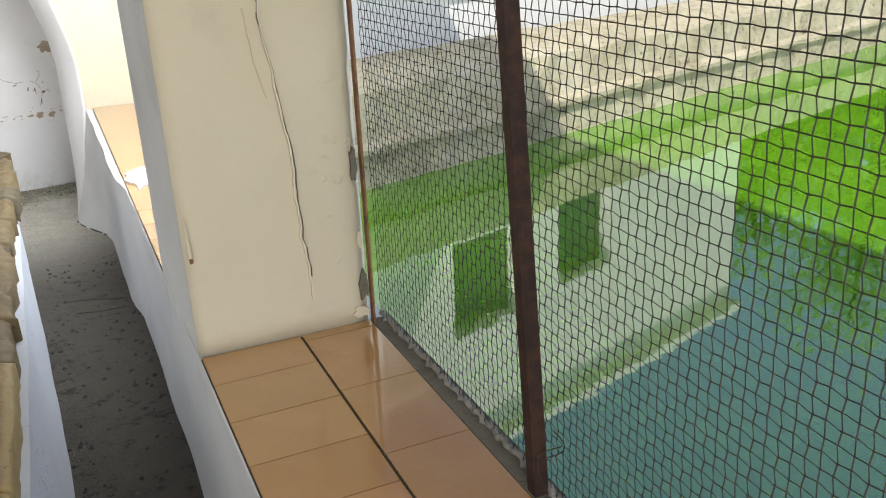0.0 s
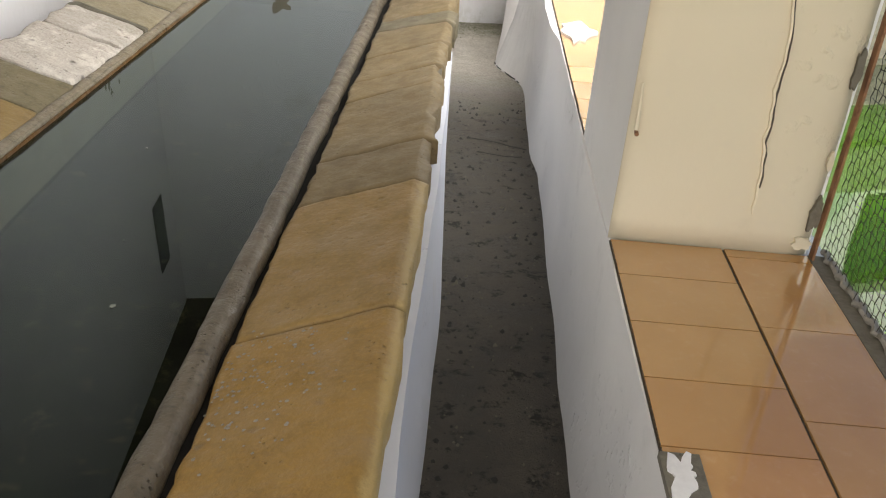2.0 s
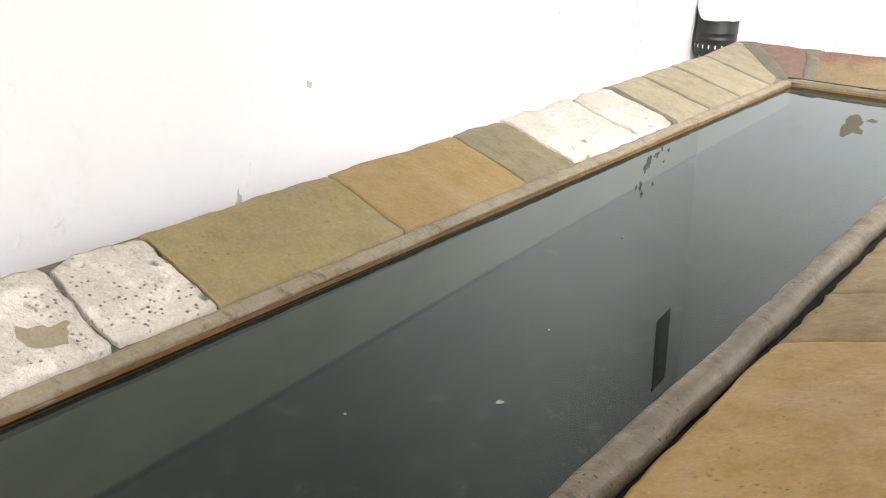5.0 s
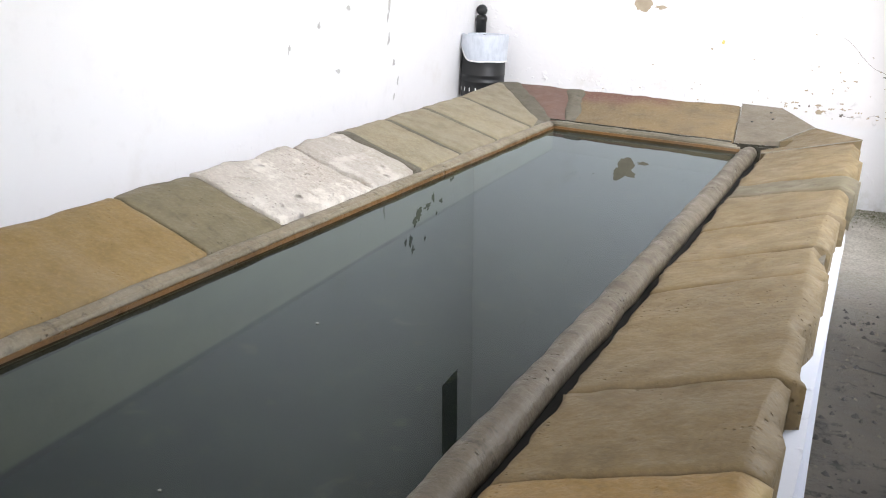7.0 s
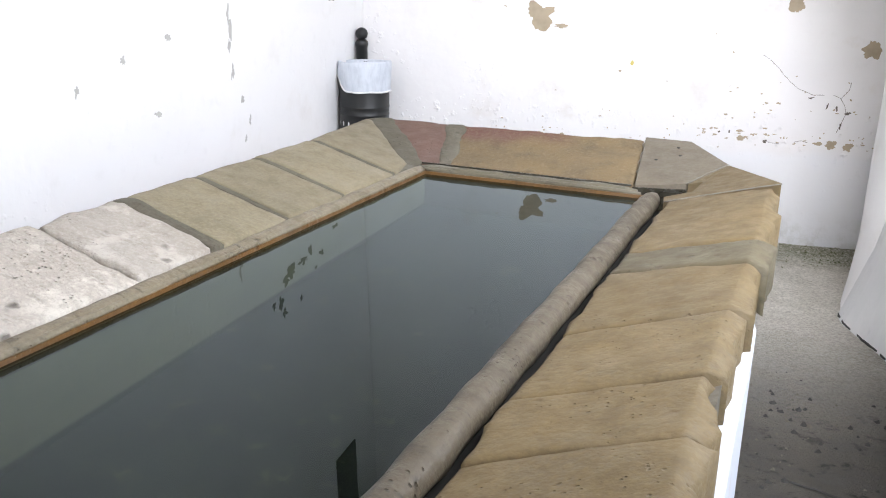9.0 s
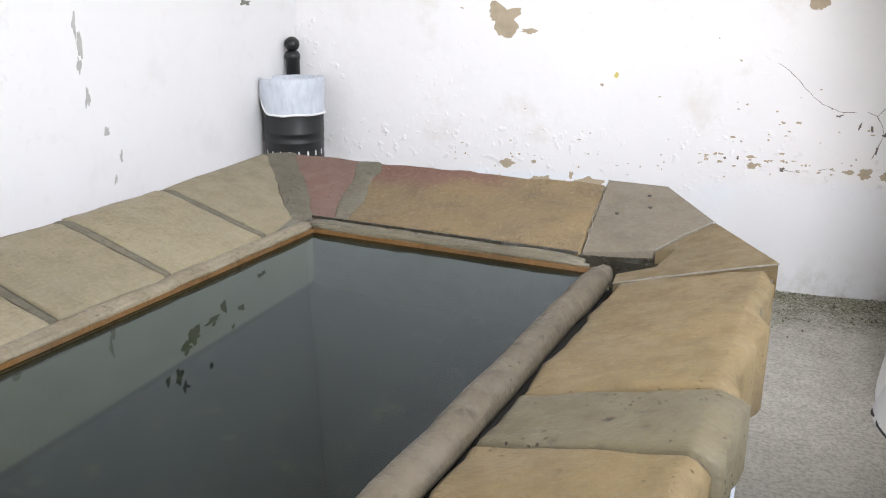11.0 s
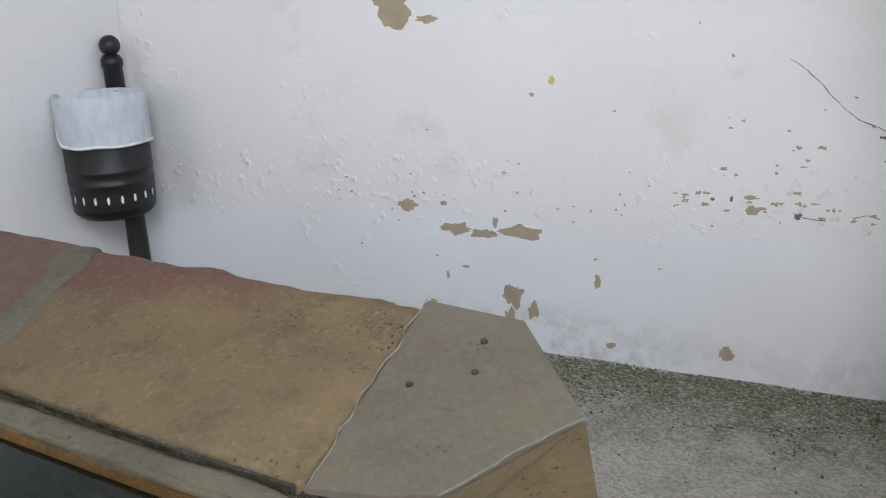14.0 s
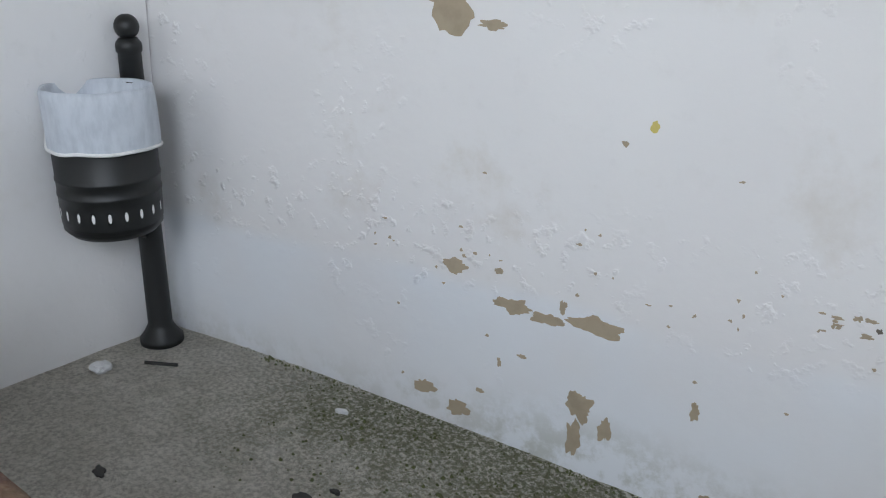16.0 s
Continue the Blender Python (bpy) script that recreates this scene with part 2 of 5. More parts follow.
def concrete_floor():
    n = Nodes("concrete_floor")
    mid = n.noise(6, 7, 0.7, seed=2)
    fine = n.noise(60, 5, 0.65, seed=5)
    rough = n.noise(70, 6, 0.74, seed=8)
    y = n.axis("Y")
    x = n.axis("X")
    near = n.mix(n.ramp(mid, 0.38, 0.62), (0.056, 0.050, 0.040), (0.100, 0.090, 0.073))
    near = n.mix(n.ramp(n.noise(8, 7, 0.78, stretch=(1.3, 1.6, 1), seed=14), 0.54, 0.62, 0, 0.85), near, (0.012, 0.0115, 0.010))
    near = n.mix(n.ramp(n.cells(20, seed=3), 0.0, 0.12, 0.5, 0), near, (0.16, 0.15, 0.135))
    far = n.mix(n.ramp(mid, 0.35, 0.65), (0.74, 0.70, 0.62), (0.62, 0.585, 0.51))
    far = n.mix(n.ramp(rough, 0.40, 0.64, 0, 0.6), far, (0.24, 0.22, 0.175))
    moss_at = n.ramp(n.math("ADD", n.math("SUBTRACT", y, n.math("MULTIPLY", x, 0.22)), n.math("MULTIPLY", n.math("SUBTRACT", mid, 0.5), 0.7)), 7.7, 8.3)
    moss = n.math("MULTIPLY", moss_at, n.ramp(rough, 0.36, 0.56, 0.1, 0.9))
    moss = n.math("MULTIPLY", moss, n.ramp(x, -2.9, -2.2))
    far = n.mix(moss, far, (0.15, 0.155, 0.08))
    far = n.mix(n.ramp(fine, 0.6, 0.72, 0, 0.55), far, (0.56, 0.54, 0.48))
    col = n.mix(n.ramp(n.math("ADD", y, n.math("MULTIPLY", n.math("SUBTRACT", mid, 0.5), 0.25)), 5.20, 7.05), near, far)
    h = n.math("ADD", n.math("MULTIPLY", rough, 1.0), n.math("ADD", n.math("MULTIPLY", mid, 1.2), n.math("MULTIPLY", fine, 0.5)))
    n.bump(h, 1.0, 0.024)
    return n.done(col, n.ramp(mid, 0.35, 0.65, 0.55, 0.9), spec=0.4)


FLOOR = concrete_floor()


def tile_material():
    n = Nodes("glazed_terracotta_tile")
    cloud = n.noise(7, 4, 0.55)
    col = n.mix(n.ramp(cloud, 0.3, 0.7), (0.46, 0.24, 0.085), (0.42, 0.21, 0.07))
    col = n.mix(n.ramp(n.noise(40, 4, seed=3), 0.5, 0.8, 0, 0.35), col, (0.52, 0.32, 0.15))
    col = n.mix(n.ramp(n.random(), 0.0, 1.0, 0.0, 0.6), col, (0.40, 0.235, 0.085))
    col = n.mix(n.ramp(n.random(), 0.8, 1.0, 0.0, 0.8), col, (0.34, 0.135, 0.035))
    rim_y = n.noise(3.0, 3, 0.6, seed=9)
    col = n.mix(n.ramp(rim_y, 0.5, 0.7, 0, 0.35), col, (0.36, 0.17, 0.05))
    n.bump(n.noise(16, 2, seed=6), 0.10, 0.002)
    n.bsdf.inputs["Coat Weight"].default_value = 1.0
    n.bsdf.inputs["Coat IOR"].default_value = 1.6
    n.bsdf.inputs["Coat Roughness"].default_value = 0.05
    return n.done(col, n.ramp(cloud, 0.3, 0.7, 0.14, 0.22), spec=0.6)


TILE = tile_material()
GROUT = stone("grout", (0.12, 0.085, 0.05), (0.09, 0.07, 0.045), (0.05, 0.04, 0.03), gloss=0.85)


def rusty(name, base, rust, amount):
    n = Nodes(name)
    f = n.noise(24, 6, 0.7)
    col = n.mix(n.ramp(f, 0.5 - amount, 0.72 - amount), base, rust)
    n.bump(f, 0.4, 0.002)
    return n.done(col, 0.7, 0.25)


POST = rusty("painted_steel_post", (0.022, 0.010, 0.008), (0.055, 0.022, 0.012), 0.10)
WIRE = rusty("dark_wire", (0.035, 0.031, 0.025), (0.085, 0.055, 0.034), 0.0)
IRON = rusty("rusty_flat_bar", (0.16, 0.075, 0.04), (0.26, 0.13, 0.065), 0.15)


def plain(name, color, rough=0.5, metal=0.0, bumpy=0.0):
    n = Nodes(name)
    f = n.noise(18, 5, 0.6)
    col = n.mix(n.ramp(f, 0.4, 0.75, 0, 0.35), color, tuple(c * 0.55 for c in color))
    if bumpy:
        n.bump(n.noise(45, 4), 0.4, bumpy)
    return n.done(col, rough, metal)


BIN_BLACK = plain("black_bin_paint", (0.010, 0.011, 0.011), 0.46, bumpy=0.001)
PEELED = plain("bare_plaster", (0.40, 0.33, 0.235), 0.9, bumpy=0.003)
CRACK = plain("crack_shadow_dirt", (0.16, 0.14, 0.12), 0.95)
CRACK_PALE = plain("pale_crack_filler", (0.70, 0.63, 0.47), 0.95)
JOINT_SHADE = plain("black_joint_shade", (0.008, 0.0075, 0.006), 0.95)
GRIT = plain("pale_grit", (0.50, 0.48, 0.43), 0.95)
DARK_DIRT = plain("dark_dirt", (0.035, 0.033, 0.03), 0.8)
LITTER_WHITE = plain("white_litter", (0.72, 0.72, 0.72), 0.6)
LEAF_DRY = plain("dry_leaf", (0.20, 0.20, 0.16), 0.7)
SPOT_YELLOW = plain("yellow_spot", (0.62, 0.52, 0.16), 0.8)
HOUSE_WHITE = limewash("house_limewash", (0.82, 0.82, 0.80), (0.78, 0.78, 0.76))
ROOF_TILE = plain("roof_clay", (0.32, 0.17, 0.09), 0.85, bumpy=0.01)
DARK_PANE = plain("shaded_window", (0.03, 0.035, 0.035), 0.25)
GRASS = plain("dry_ground", (0.20, 0.18, 0.11), 0.95, bumpy=0.01)
BARK = plain("bark", (0.11, 0.08, 0.055), 0.9, bumpy=0.01)


def bag_material():
    n = Nodes("thin_white_bag")
    crinkle = n.noise(34, 5, 0.6, stretch=(1, 1, 0.4))
    n.bump(crinkle, 0.5, 0.006)
    mat = n.done(n.mix(n.ramp(crinkle, 0.35, 0.7), (0.63, 0.67, 0.73), (0.52, 0.56, 0.62)), 0.45)
    n.put(n.bsdf.inputs["Alpha"], 0.93)
    return mat


BAG = bag_material()
BAG_HEM = plain("white_bag_hem", (0.80, 0.80, 0.79), 0.5)


def leaf_material():
    n = Nodes("sunlit_leaf")
    r = n.add("ShaderNodeNewGeometry").outputs["Random Per Island"]
    col = n.mix(r, (0.10, 0.24, 0.015), (0.20, 0.38, 0.02))
    mat = n.done(col, 0.5)
    trans = n.add("ShaderNodeBsdfTranslucent", Color=n.mix(r, (0.30, 0.55, 0.02), (0.42, 0.65, 0.04)))
    both = n.add("ShaderNodeMixShader", Fac=0.45)
    n.tree.links.new(n.bsdf.outputs[0], both.inputs[1])
    n.tree.links.new(trans.outputs[0], both.inputs[2])
    n.tree.links.new(both.outputs[0], n.out.inputs["Surface"])
    return mat


LEAF = leaf_material()


def trough_water_material():
    n = Nodes("clear_trough_water")
    below = n.add("ShaderNodeBsdfRefraction", Color=(0.115, 0.125, 0.088, 1), Roughness=0.0, IOR=1.333)
    mirror = n.add("ShaderNodeBsdfGlossy", Color=(0.84, 0.96, 1, 1), Roughness=0.0)
    both = n.add("ShaderNodeMixShader", Fac=n.add("ShaderNodeFresnel", IOR=1.333).outputs[0])
    n.tree.links.new(below.outputs[0], both.inputs[1])
    n.tree.links.new(mirror.outputs[0], both.inputs[2])
    n.tree.links.new(both.outputs[0], n.out.inputs["Surface"])
    return n.mat


WATER = trough_water_material()


def pond_material():
    n = Nodes("green_pond_water")
    cloud = n.noise(0.8, 5, 0.6)
    fleck = n.ramp(n.cells(9, seed=4), 0.0, 0.06, 1, 0)
    col = n.mix(n.ramp(cloud, 0.35, 0.7), (0.10, 0.28, 0.012), (0.14, 0.35, 0.014))
    col = n.mix(n.math("MULTIPLY", fleck, n.ramp(cloud, 0.5, 0.6)), col, (0.4, 0.45, 0.3))
    n.bump(n.noise(3.5, 3, 0.5, seed=2), 0.05, 0.02)
    mat = n.done(col, 0.03, spec=0.5)
    n.bsdf.inputs["IOR"].default_value = 3.4
    return mat


POND = pond_material()


def basin_material():
    n = Nodes("algae_basin")
    f = n.noise(5, 6, 0.65)
    z = n.axis("Z")
    col = n.mix(n.ramp(f, 0.4, 0.65), (0.034, 0.055, 0.026), (0.010, 0.019, 0.011))
    col = n.mix(n.ramp(n.noise(13, 6, 0.7, seed=4), 0.55, 0.7, 0, 0.7), col, (0.27, 0.26, 0.14))
    side = n.mix(n.ramp(f, 0.35, 0.7), (0.44, 0.46, 0.31), (0.34, 0.36, 0.25))
    col = n.mix(n.ramp(z, 0.07, 0.10), col, side)
    n.bump(f, 0.5, 0.01)
    return n.done(col, 0.9, spec=0.2)


BASIN = basin_material()

# ---- mesh helpers ----


def link(name, bm, material, parent=None, label="", smooth=False):
    me = bpy.data.meshes.new(name)
    bmesh.ops.recalc_face_normals(bm, faces=bm.faces[:])
    bm.to_mesh(me)
    bm.free()
    if smooth:
        me.polygons.foreach_set("use_smooth", [True] * len(me.polygons))
    me.materials.append(material)
    ob = new(name, me)
    if parent:
        ob.parent = parent
    return tagged(ob, label) if label else ob


def part(name, bm, material, parent, label="", smooth=False):
    return link(name, bm, material, parent, label, smooth)


def thing(name, label, category, group="", kind="", at=(0, 0, 0)):
    ob = new(name)
    ob.empty_display_size = 0.1
    return tagged(ob, label, category, group, kind)


def prism(bm, poly, z0, z1):
    """A solid over a plan polygon; z0 and z1 are numbers or functions of x, y."""
    f0 = z0 if callable(z0) else lambda x, y: z0
    f1 = z1 if callable(z1) else lambda x, y: z1
    lo = [bm.verts.new((x, y, f0(x, y))) for x, y in poly]
    hi = [bm.verts.new((x, y, f1(x, y))) for x, y in poly]
    bm.faces.new(lo[::-1])
    bm.faces.new(hi)
    for i in range(len(poly)):
        j = (i + 1) % len(poly)
        bm.faces.new((lo[i], lo[j], hi[j], hi[i]))


def box(bm, a, b):
    prism(bm, [(a[0], a[1]), (b[0], a[1]), (b[0], b[1]), (a[0], b[1])], a[2], b[2])


def soften(bm, width, segments=2, angle=30):
    edges = [e for e in bm.edges if len(e.link_faces) == 2 and e.calc_face_angle(0) > radians(angle)]
    bmesh.ops.bevel(bm, geom=edges, offset=width, segments=segments, profile=0.6, affect="EDGES", clamp_overlap=True)


def lathe(bm, profile, sides=24, centre=(0, 0), close_top=True, close_bottom=True):
    rings = []
    for r, z in profile:
        rings.append([bm.verts.new((centre[0] + r * math.cos(2 * math.pi * i / sides), centre[1] + r * math.sin(2 * math.pi * i / sides), z)) for i in range(sides)])
    for a, b in zip(rings, rings[1:]):
        for i in range(sides):
            j = (i + 1) % sides
            bm.faces.new((a[i], a[j], b[j], b[i]))
    if close_bottom:
        bm.faces.new(rings[0][::-1])
    if close_top:
        bm.faces.new(rings[-1])
    return rings


def tube(bm, points, radius, sides=5):
    """A tube along points; radius is a number or a list."""
    points = [Vector(p) for p in points]
    rings = []
    for i, p in enumerate(points):
        along = (points[min(i + 1, len(points) - 1)] - points[max(i - 1, 0)]).normalized()
        side = along.orthogonal().normalized() if abs(along.z) > 0.9 else along.cross(Vector((0, 0, 1))).normalized()
        up = side.cross(along)
        r = radius[i] if isinstance(radius, list) else radius
        rings.append([bm.verts.new(p + r * (math.cos(2 * math.pi * k / sides) * side + math.sin(2 * math.pi * k / sides) * up)) for k in range(sides)])
    for a, b in zip(rings, rings[1:]):
        for k in range(sides):
            j = (k + 1) % sides
            bm.faces.new((a[k], a[j], b[j], b[k]))
    bm.faces.new(rings[0][::-1])
    bm.faces.new(rings[-1])


def wobble(p, scale, seed):
    return noise.noise(Vector((p[0] * scale + seed * 7.3, p[1] * scale + seed * 3.1, p[2] * scale)))


def slab(c00, c10, c11, c01, thick, seed, rough=0.003, edge=0.02, ragged=(0, 0, 0, 0), step=0.035):
    """A worn stone slab whose top has the four corners given (inner start, outer start, outer end, inner end). ragged: how far the
    start, outer, end and inner edges wander."""
    c00, c10, c11, c01 = (Vector(c) for c in (c00, c10, c11, c01))
    normal = (c10 - c00).cross(c01 - c00).normalized()
    if normal.z < 0:
        normal = -normal
    wide, long = (c10 - c00).length, (c01 - c00).length
    nu, nv = max(5, int(wide / step)), max(5, int(long / step))
    bm = bmesh.new()
    us = [0, 0.012 / wide, 0.03 / wide] + [0.03 / wide + (1 - 0.08 / wide) * i / nu for i in range(1, nu)] + [1 - 0.05 / wide, 1 - 0.04 / wide, 1 - 0.025 / wide, 1 - 0.010 / wide, 1]
    vs = [0, 0.008 / long, 0.022 / long] + [0.022 / long + (1 - 0.044 / long) * i / nv for i in range(1, nv)] + [1 - 0.022 / long, 1 - 0.008 / long, 1]
    across, ahead = (c10 - c00).normalized(), (c01 - c00).normalized()
    grid = []
    for v in vs:
        row = []
        for u in us:
            p = (c00 * (1 - u) + c10 * u) * (1 - v) + (c01 * (1 - u) + c11 * u) * v
            q = p.copy()
            for amount, weight, way in ((ragged[0], max(0, 1 - v * long / 0.05), ahead), (ragged[2], max(0, 1 - (1 - v) * long / 0.05), -ahead),
                                        (ragged[1], max(0, 1 - (1 - u) * wide / 0.06), -across), (ragged[3], max(0, 1 - u * wide / 0.05), across)):
                if amount and weight:
                    p = p + way * amount * weight * (0.5 + 1.2 * wobble(q, 7, seed) + 0.7 * wobble(q, 23, seed + 1))
            drop = edge * max(0.0, 1 - (1 - u) * wide / 0.045) ** 1.4 + 0.22 * edge * max(0.0, 1 - min(u * wide / 0.02, v * long / 0.014, (1 - v) * long / 0.014)) ** 2
            lift = rough * (1.3 * wobble(q, 4, seed) + 0.9 * wobble(q, 11, seed + 3) + 0.5 * wobble(q, 31, seed + 5))
            row.append(bm.verts.new(p + normal * (lift - drop)))
        grid.append(row)
    for a, b in zip(grid, grid[1:]):
        for i in range(len(us) - 1):
            bm.faces.new((a[i], a[i + 1], b[i + 1], b[i]))
    ring = grid[0][:-1] + [r[-1] for r in grid[:-1]] + grid[-1][:0:-1] + [r[0] for r in grid[:0:-1]]
    low = []
    for k, vert in enumerate(ring):
        low.append(bm.verts.new(vert.co - Vector((0, 0, thick * (1 + 0.12 * wobble(vert.co, 9, seed + 2))))))
    for i in range(len(ring)):
        j = (i + 1) % len(ring)
        bm.faces.new((ring[j], ring[i], low[i], low[j]))
    return bm


def roll(points, radius, seed, squash=1.0, rough=0.004, sides=14, step=0.05):
    """A rounded stone rim along a straight run."""
    a, b = Vector(points[0]), Vector(points[1])
    n = max(4, int((b - a).length / step))
    along = (b - a).normalized()
    side = along.cross(Vector((0, 0, 1))).normalized()
    bm = bmesh.new()
    rings = []
    for i in range(n + 1):
        p = a.lerp(b, i / n)
        end = min(i, n - i)
        shrink = 0.55 if end == 0 else 0.9 if end == 1 else 1.0
        ring = []
        for k in range(sides):
            t = 2 * math.pi * k / sides
            way = side * math.cos(t) + Vector((0, 0, squash * math.sin(t)))
            r = radius * shrink + rough * (wobble(p + way * 0.1, 6, seed) + 0.6 * wobble(p + way * 0.1, 19, seed + 2))
            ring.append(bm.verts.new(p + way * r))
        rings.append(ring)
    for r0, r1 in zip(rings, rings[1:]):
        for k in range(sides):
            j = (k + 1) % sides
            bm.faces.new((r0[k], r0[j], r1[j], r1[k]))
    bm.faces.new(rings[0][::-1])
    bm.faces.new(rings[-1])
    return bm


def blob(origin, right, up, normal, width, height, seed, proud=0.003, points=26, jag=0.35):
    """An uneven flat flake lying on a wall."""
    bm = bmesh.new()
    top, low = [], []
    for i in range(points):
        t = 2 * math.pi * i / points
        r = 1 + jag * (1.4 * noise.noise(Vector((math.cos(t) * 1.3 + seed * 5.1, math.sin(t) * 1.3, seed * 2.3))) + 0.8 * noise.noise(Vector((math.cos(t) * 4 + seed, math.sin(t) * 4, 3.3))))
        p = origin + right * (width / 2 * r * math.cos(t)) + up * (height / 2 * r * math.sin(t))
        top.append(bm.verts.new(p + normal * proud))
        low.append(bm.verts.new(p - normal * 0.004))
    bm.faces.new(top)
    for i in range(points):
        j = (i + 1) % points
        bm.faces.new((top[j], top[i], low[i], low[j]))
    return bm


def crack(points, normal, width, seed, proud=0.002, steps=8):
    """A thin jagged line through the points given, on a surface with that normal."""
    points = [Vector(p) for p in points]
    line = []
    for a, b in zip(points, points[1:]):
        side = (b - a).cross(normal).normalized()
        for i in range(steps):
            p = a.lerp(b, i / steps)
            line.append(p + side * 0.05 * (b - a).length * wobble(p, 21, seed))
    line.append(points[-1])
    bm = bmesh.new()
    rows = []
    for i, p in enumerate(line):
        along = (line[min(i + 1, len(line) - 1)] - line[max(i - 1, 0)]).normalized()
        side = along.cross(normal).normalized()
        w = width * (0.5 + 0.9 * abs(wobble(p, 40, seed + 4))) * (0.3 if i in (0, len(line) - 1) else 1)
        rows.append([bm.verts.new(p + side * s * w + normal * proud * h) for s, h in ((-1, -1), (-0.7, 1), (0.7, 1), (1, -1))])
    for a, b in zip(rows, rows[1:]):
        for k in range(3):
            bm.faces.new((a[k], a[k + 1], b[k + 1], b[k]))
    return bm


# ---- the plan ----
CORNER = Vector((-3.20, 7.70, 0))
END_ALONG = Vector((math.cos(radians(12.4)), math.sin(radians(12.4)), 0))
END_OUT = Vector((END_ALONG.y, -END_ALONG.x, 0))
TOP = 4.15
LEDGE = 0.735
PARAPET = 0.05
UP = Vector((0, 0, 1))


def left_wall_x(y, z=0.0):
    """The left wall leans a little into the room."""
    return -3.055 - 0.10 * (y - 6.25) + 0.045 * z


def end_point(s, z):
    return CORNER + END_ALONG * s + UP * z


LEFT_OUT = Vector((1, 0.10, -0.045)).normalized()


def floor_z(x, y):
    back = min(1, max(0, (y - 5.9) / 2.2))
    return -0.03 * min(1, back * 2) - 0.035 * back - 0.10 * back * min(1, max(0, (x + 2.6) / 2.2))


# ---- setting ----
bm = bmesh.new()
nx, ny = 60, 170
rows = []
for j in range(ny + 1):
    y = -3.4 + 12.6 * j / ny
    row = []
    for i in range(nx + 1):
        x = -3.7 + 4.0 * i / nx
        row.append(bm.verts.new((x, y, floor_z(x, y) + 0.006 * noise.noise(Vector((x * 3, y * 3, 0))) + 0.004 * noise.noise(Vector((x * 9, y * 9, 2))))))
    rows.append(row)
for a, b in zip(rows, rows[1:]):
    for i in range(nx):
        bm.faces.new((a[i], a[i + 1], b[i + 1], b[i]))
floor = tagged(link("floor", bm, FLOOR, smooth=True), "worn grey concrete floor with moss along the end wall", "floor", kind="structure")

bm = bmesh.new()
prism(bm, [(left_wall_x(-3.3), -3.3), (left_wall_x(7.70), 7.70), (left_wall_x(7.70) - 0.4, 7.9), (left_wall_x(-3.3) - 0.4, -3.3)], -0.3, TOP)
for v in bm.verts:
    v.co.x += 0.045 * v.co.z
wall_left = tagged(link("wall_left", bm, WALL_WHITE), "whitewashed wall with blistered flaking paint", "wall", kind="structure")

bm = bmesh.new()
a, b = CORNER - END_ALONG * 0.5, CORNER + END_ALONG * 4.6
prism(bm, [(a.x, a.y), (b.x, b.y), (b.x - END_OUT.x * 0.4, b.y - END_OUT.y * 0.4), (a.x - END_OUT.x * 0.4, a.y - END_OUT.y * 0.4)], -0.4, TOP)
wall_end = tagged(link("wall_end", bm, END_WHITE), "white end wall with peeled patches and hairline cracks", "wall", kind="structure")

# unseen back wall; its wide gap is added to let daylight in
bm = bmesh.new()
prism(bm, [(-2.7, -3.4), (-2.2, -3.4), (-2.2, -3.1), (-2.7, -3.1)], -0.3, TOP)
prism(bm, [(0.05, -3.4), (0.6, -3.4), (0.6, -3.1), (0.05, -3.1)], -0.3, TOP)
prism(bm, [(-2.2, -3.4), (0.05, -3.4), (0.05, -3.1), (-2.2, -3.1)], 3.7, TOP)
tagged(link("wall_back", bm, WALL_WHITE), "unseen white back wall left wide open to let light in", "wall", kind="structure")

bm = bmesh.new()
prism(bm, [(-3.9, -3.6), (1.3, -3.6), (1.3, 9.2), (-3.9, 9.2)], TOP, TOP + 0.2)
tagged(link("ceiling", bm, CEILING), "dark aged ceiling under the roof", "ceiling", kind="structure")

# low wall beside the channel, with the openings above it
bm = bmesh.new()


def parapet_section(y0, y1, face):
    sec = [(face - 0.035, -0.12), (face - 0.012, 0.10), (face, 0.25), (face, 0.5), (face, LEDGE - 0.014), (face + 0.01, LEDGE - 0.012), (0.67, LEDGE - 0.012), (0.68, -0.5)]
    ends = []
    for i in range(97):
        y = y0 + (y1 - y0) * i / 96
        k = min(1, max(0, (y - 4.62) / 0.32))
        step = 0.035 * k * k * (3 - 2 * k)
        q = min(1, max(0, (y - 6.10) / 0.75))
        foot = 0.175 * q * q * (3 - 2 * q)
        ends.append([bm.verts.new((x + (0.010 * wobble((x, y, z), 2.5, 3) - step - foot * max(0, 1 - (z + 0.1) / 0.85) if x < 0.3 else 0), y, z)) for x, z in sec])
    for r0, r1 in zip(ends, ends[1:]):
        for k in range(len(sec) - 1):
            bm.faces.new((r0[k], r0[k + 1], r1[k + 1], r1[k]))
    bm.faces.new(ends[0])
    bm.faces.new(ends[-1][::-1])


parapet_section(-3.1, 6.94, PARAPET)
wall_right = tagged(link("wall_right", bm, PARAPET_WHITE, smooth=False), "low whitewashed wall with a tiled ledge on top", "wall", kind="structure")

bm = bmesh.new()
prism(bm, [(PARAPET, -3.1), (0.62, -3.1), (0.62, 3.0), (PARAPET, 3.0)], 4.0, TOP)
prism(bm, [(PARAPET, 3.0), (0.62, 3.0), (0.62, 8.9), (PARAPET, 8.9)], 3.3, TOP)
box(bm, (PARAPET, -3.1, LEDGE), (0.62, -2.3, 4.0))
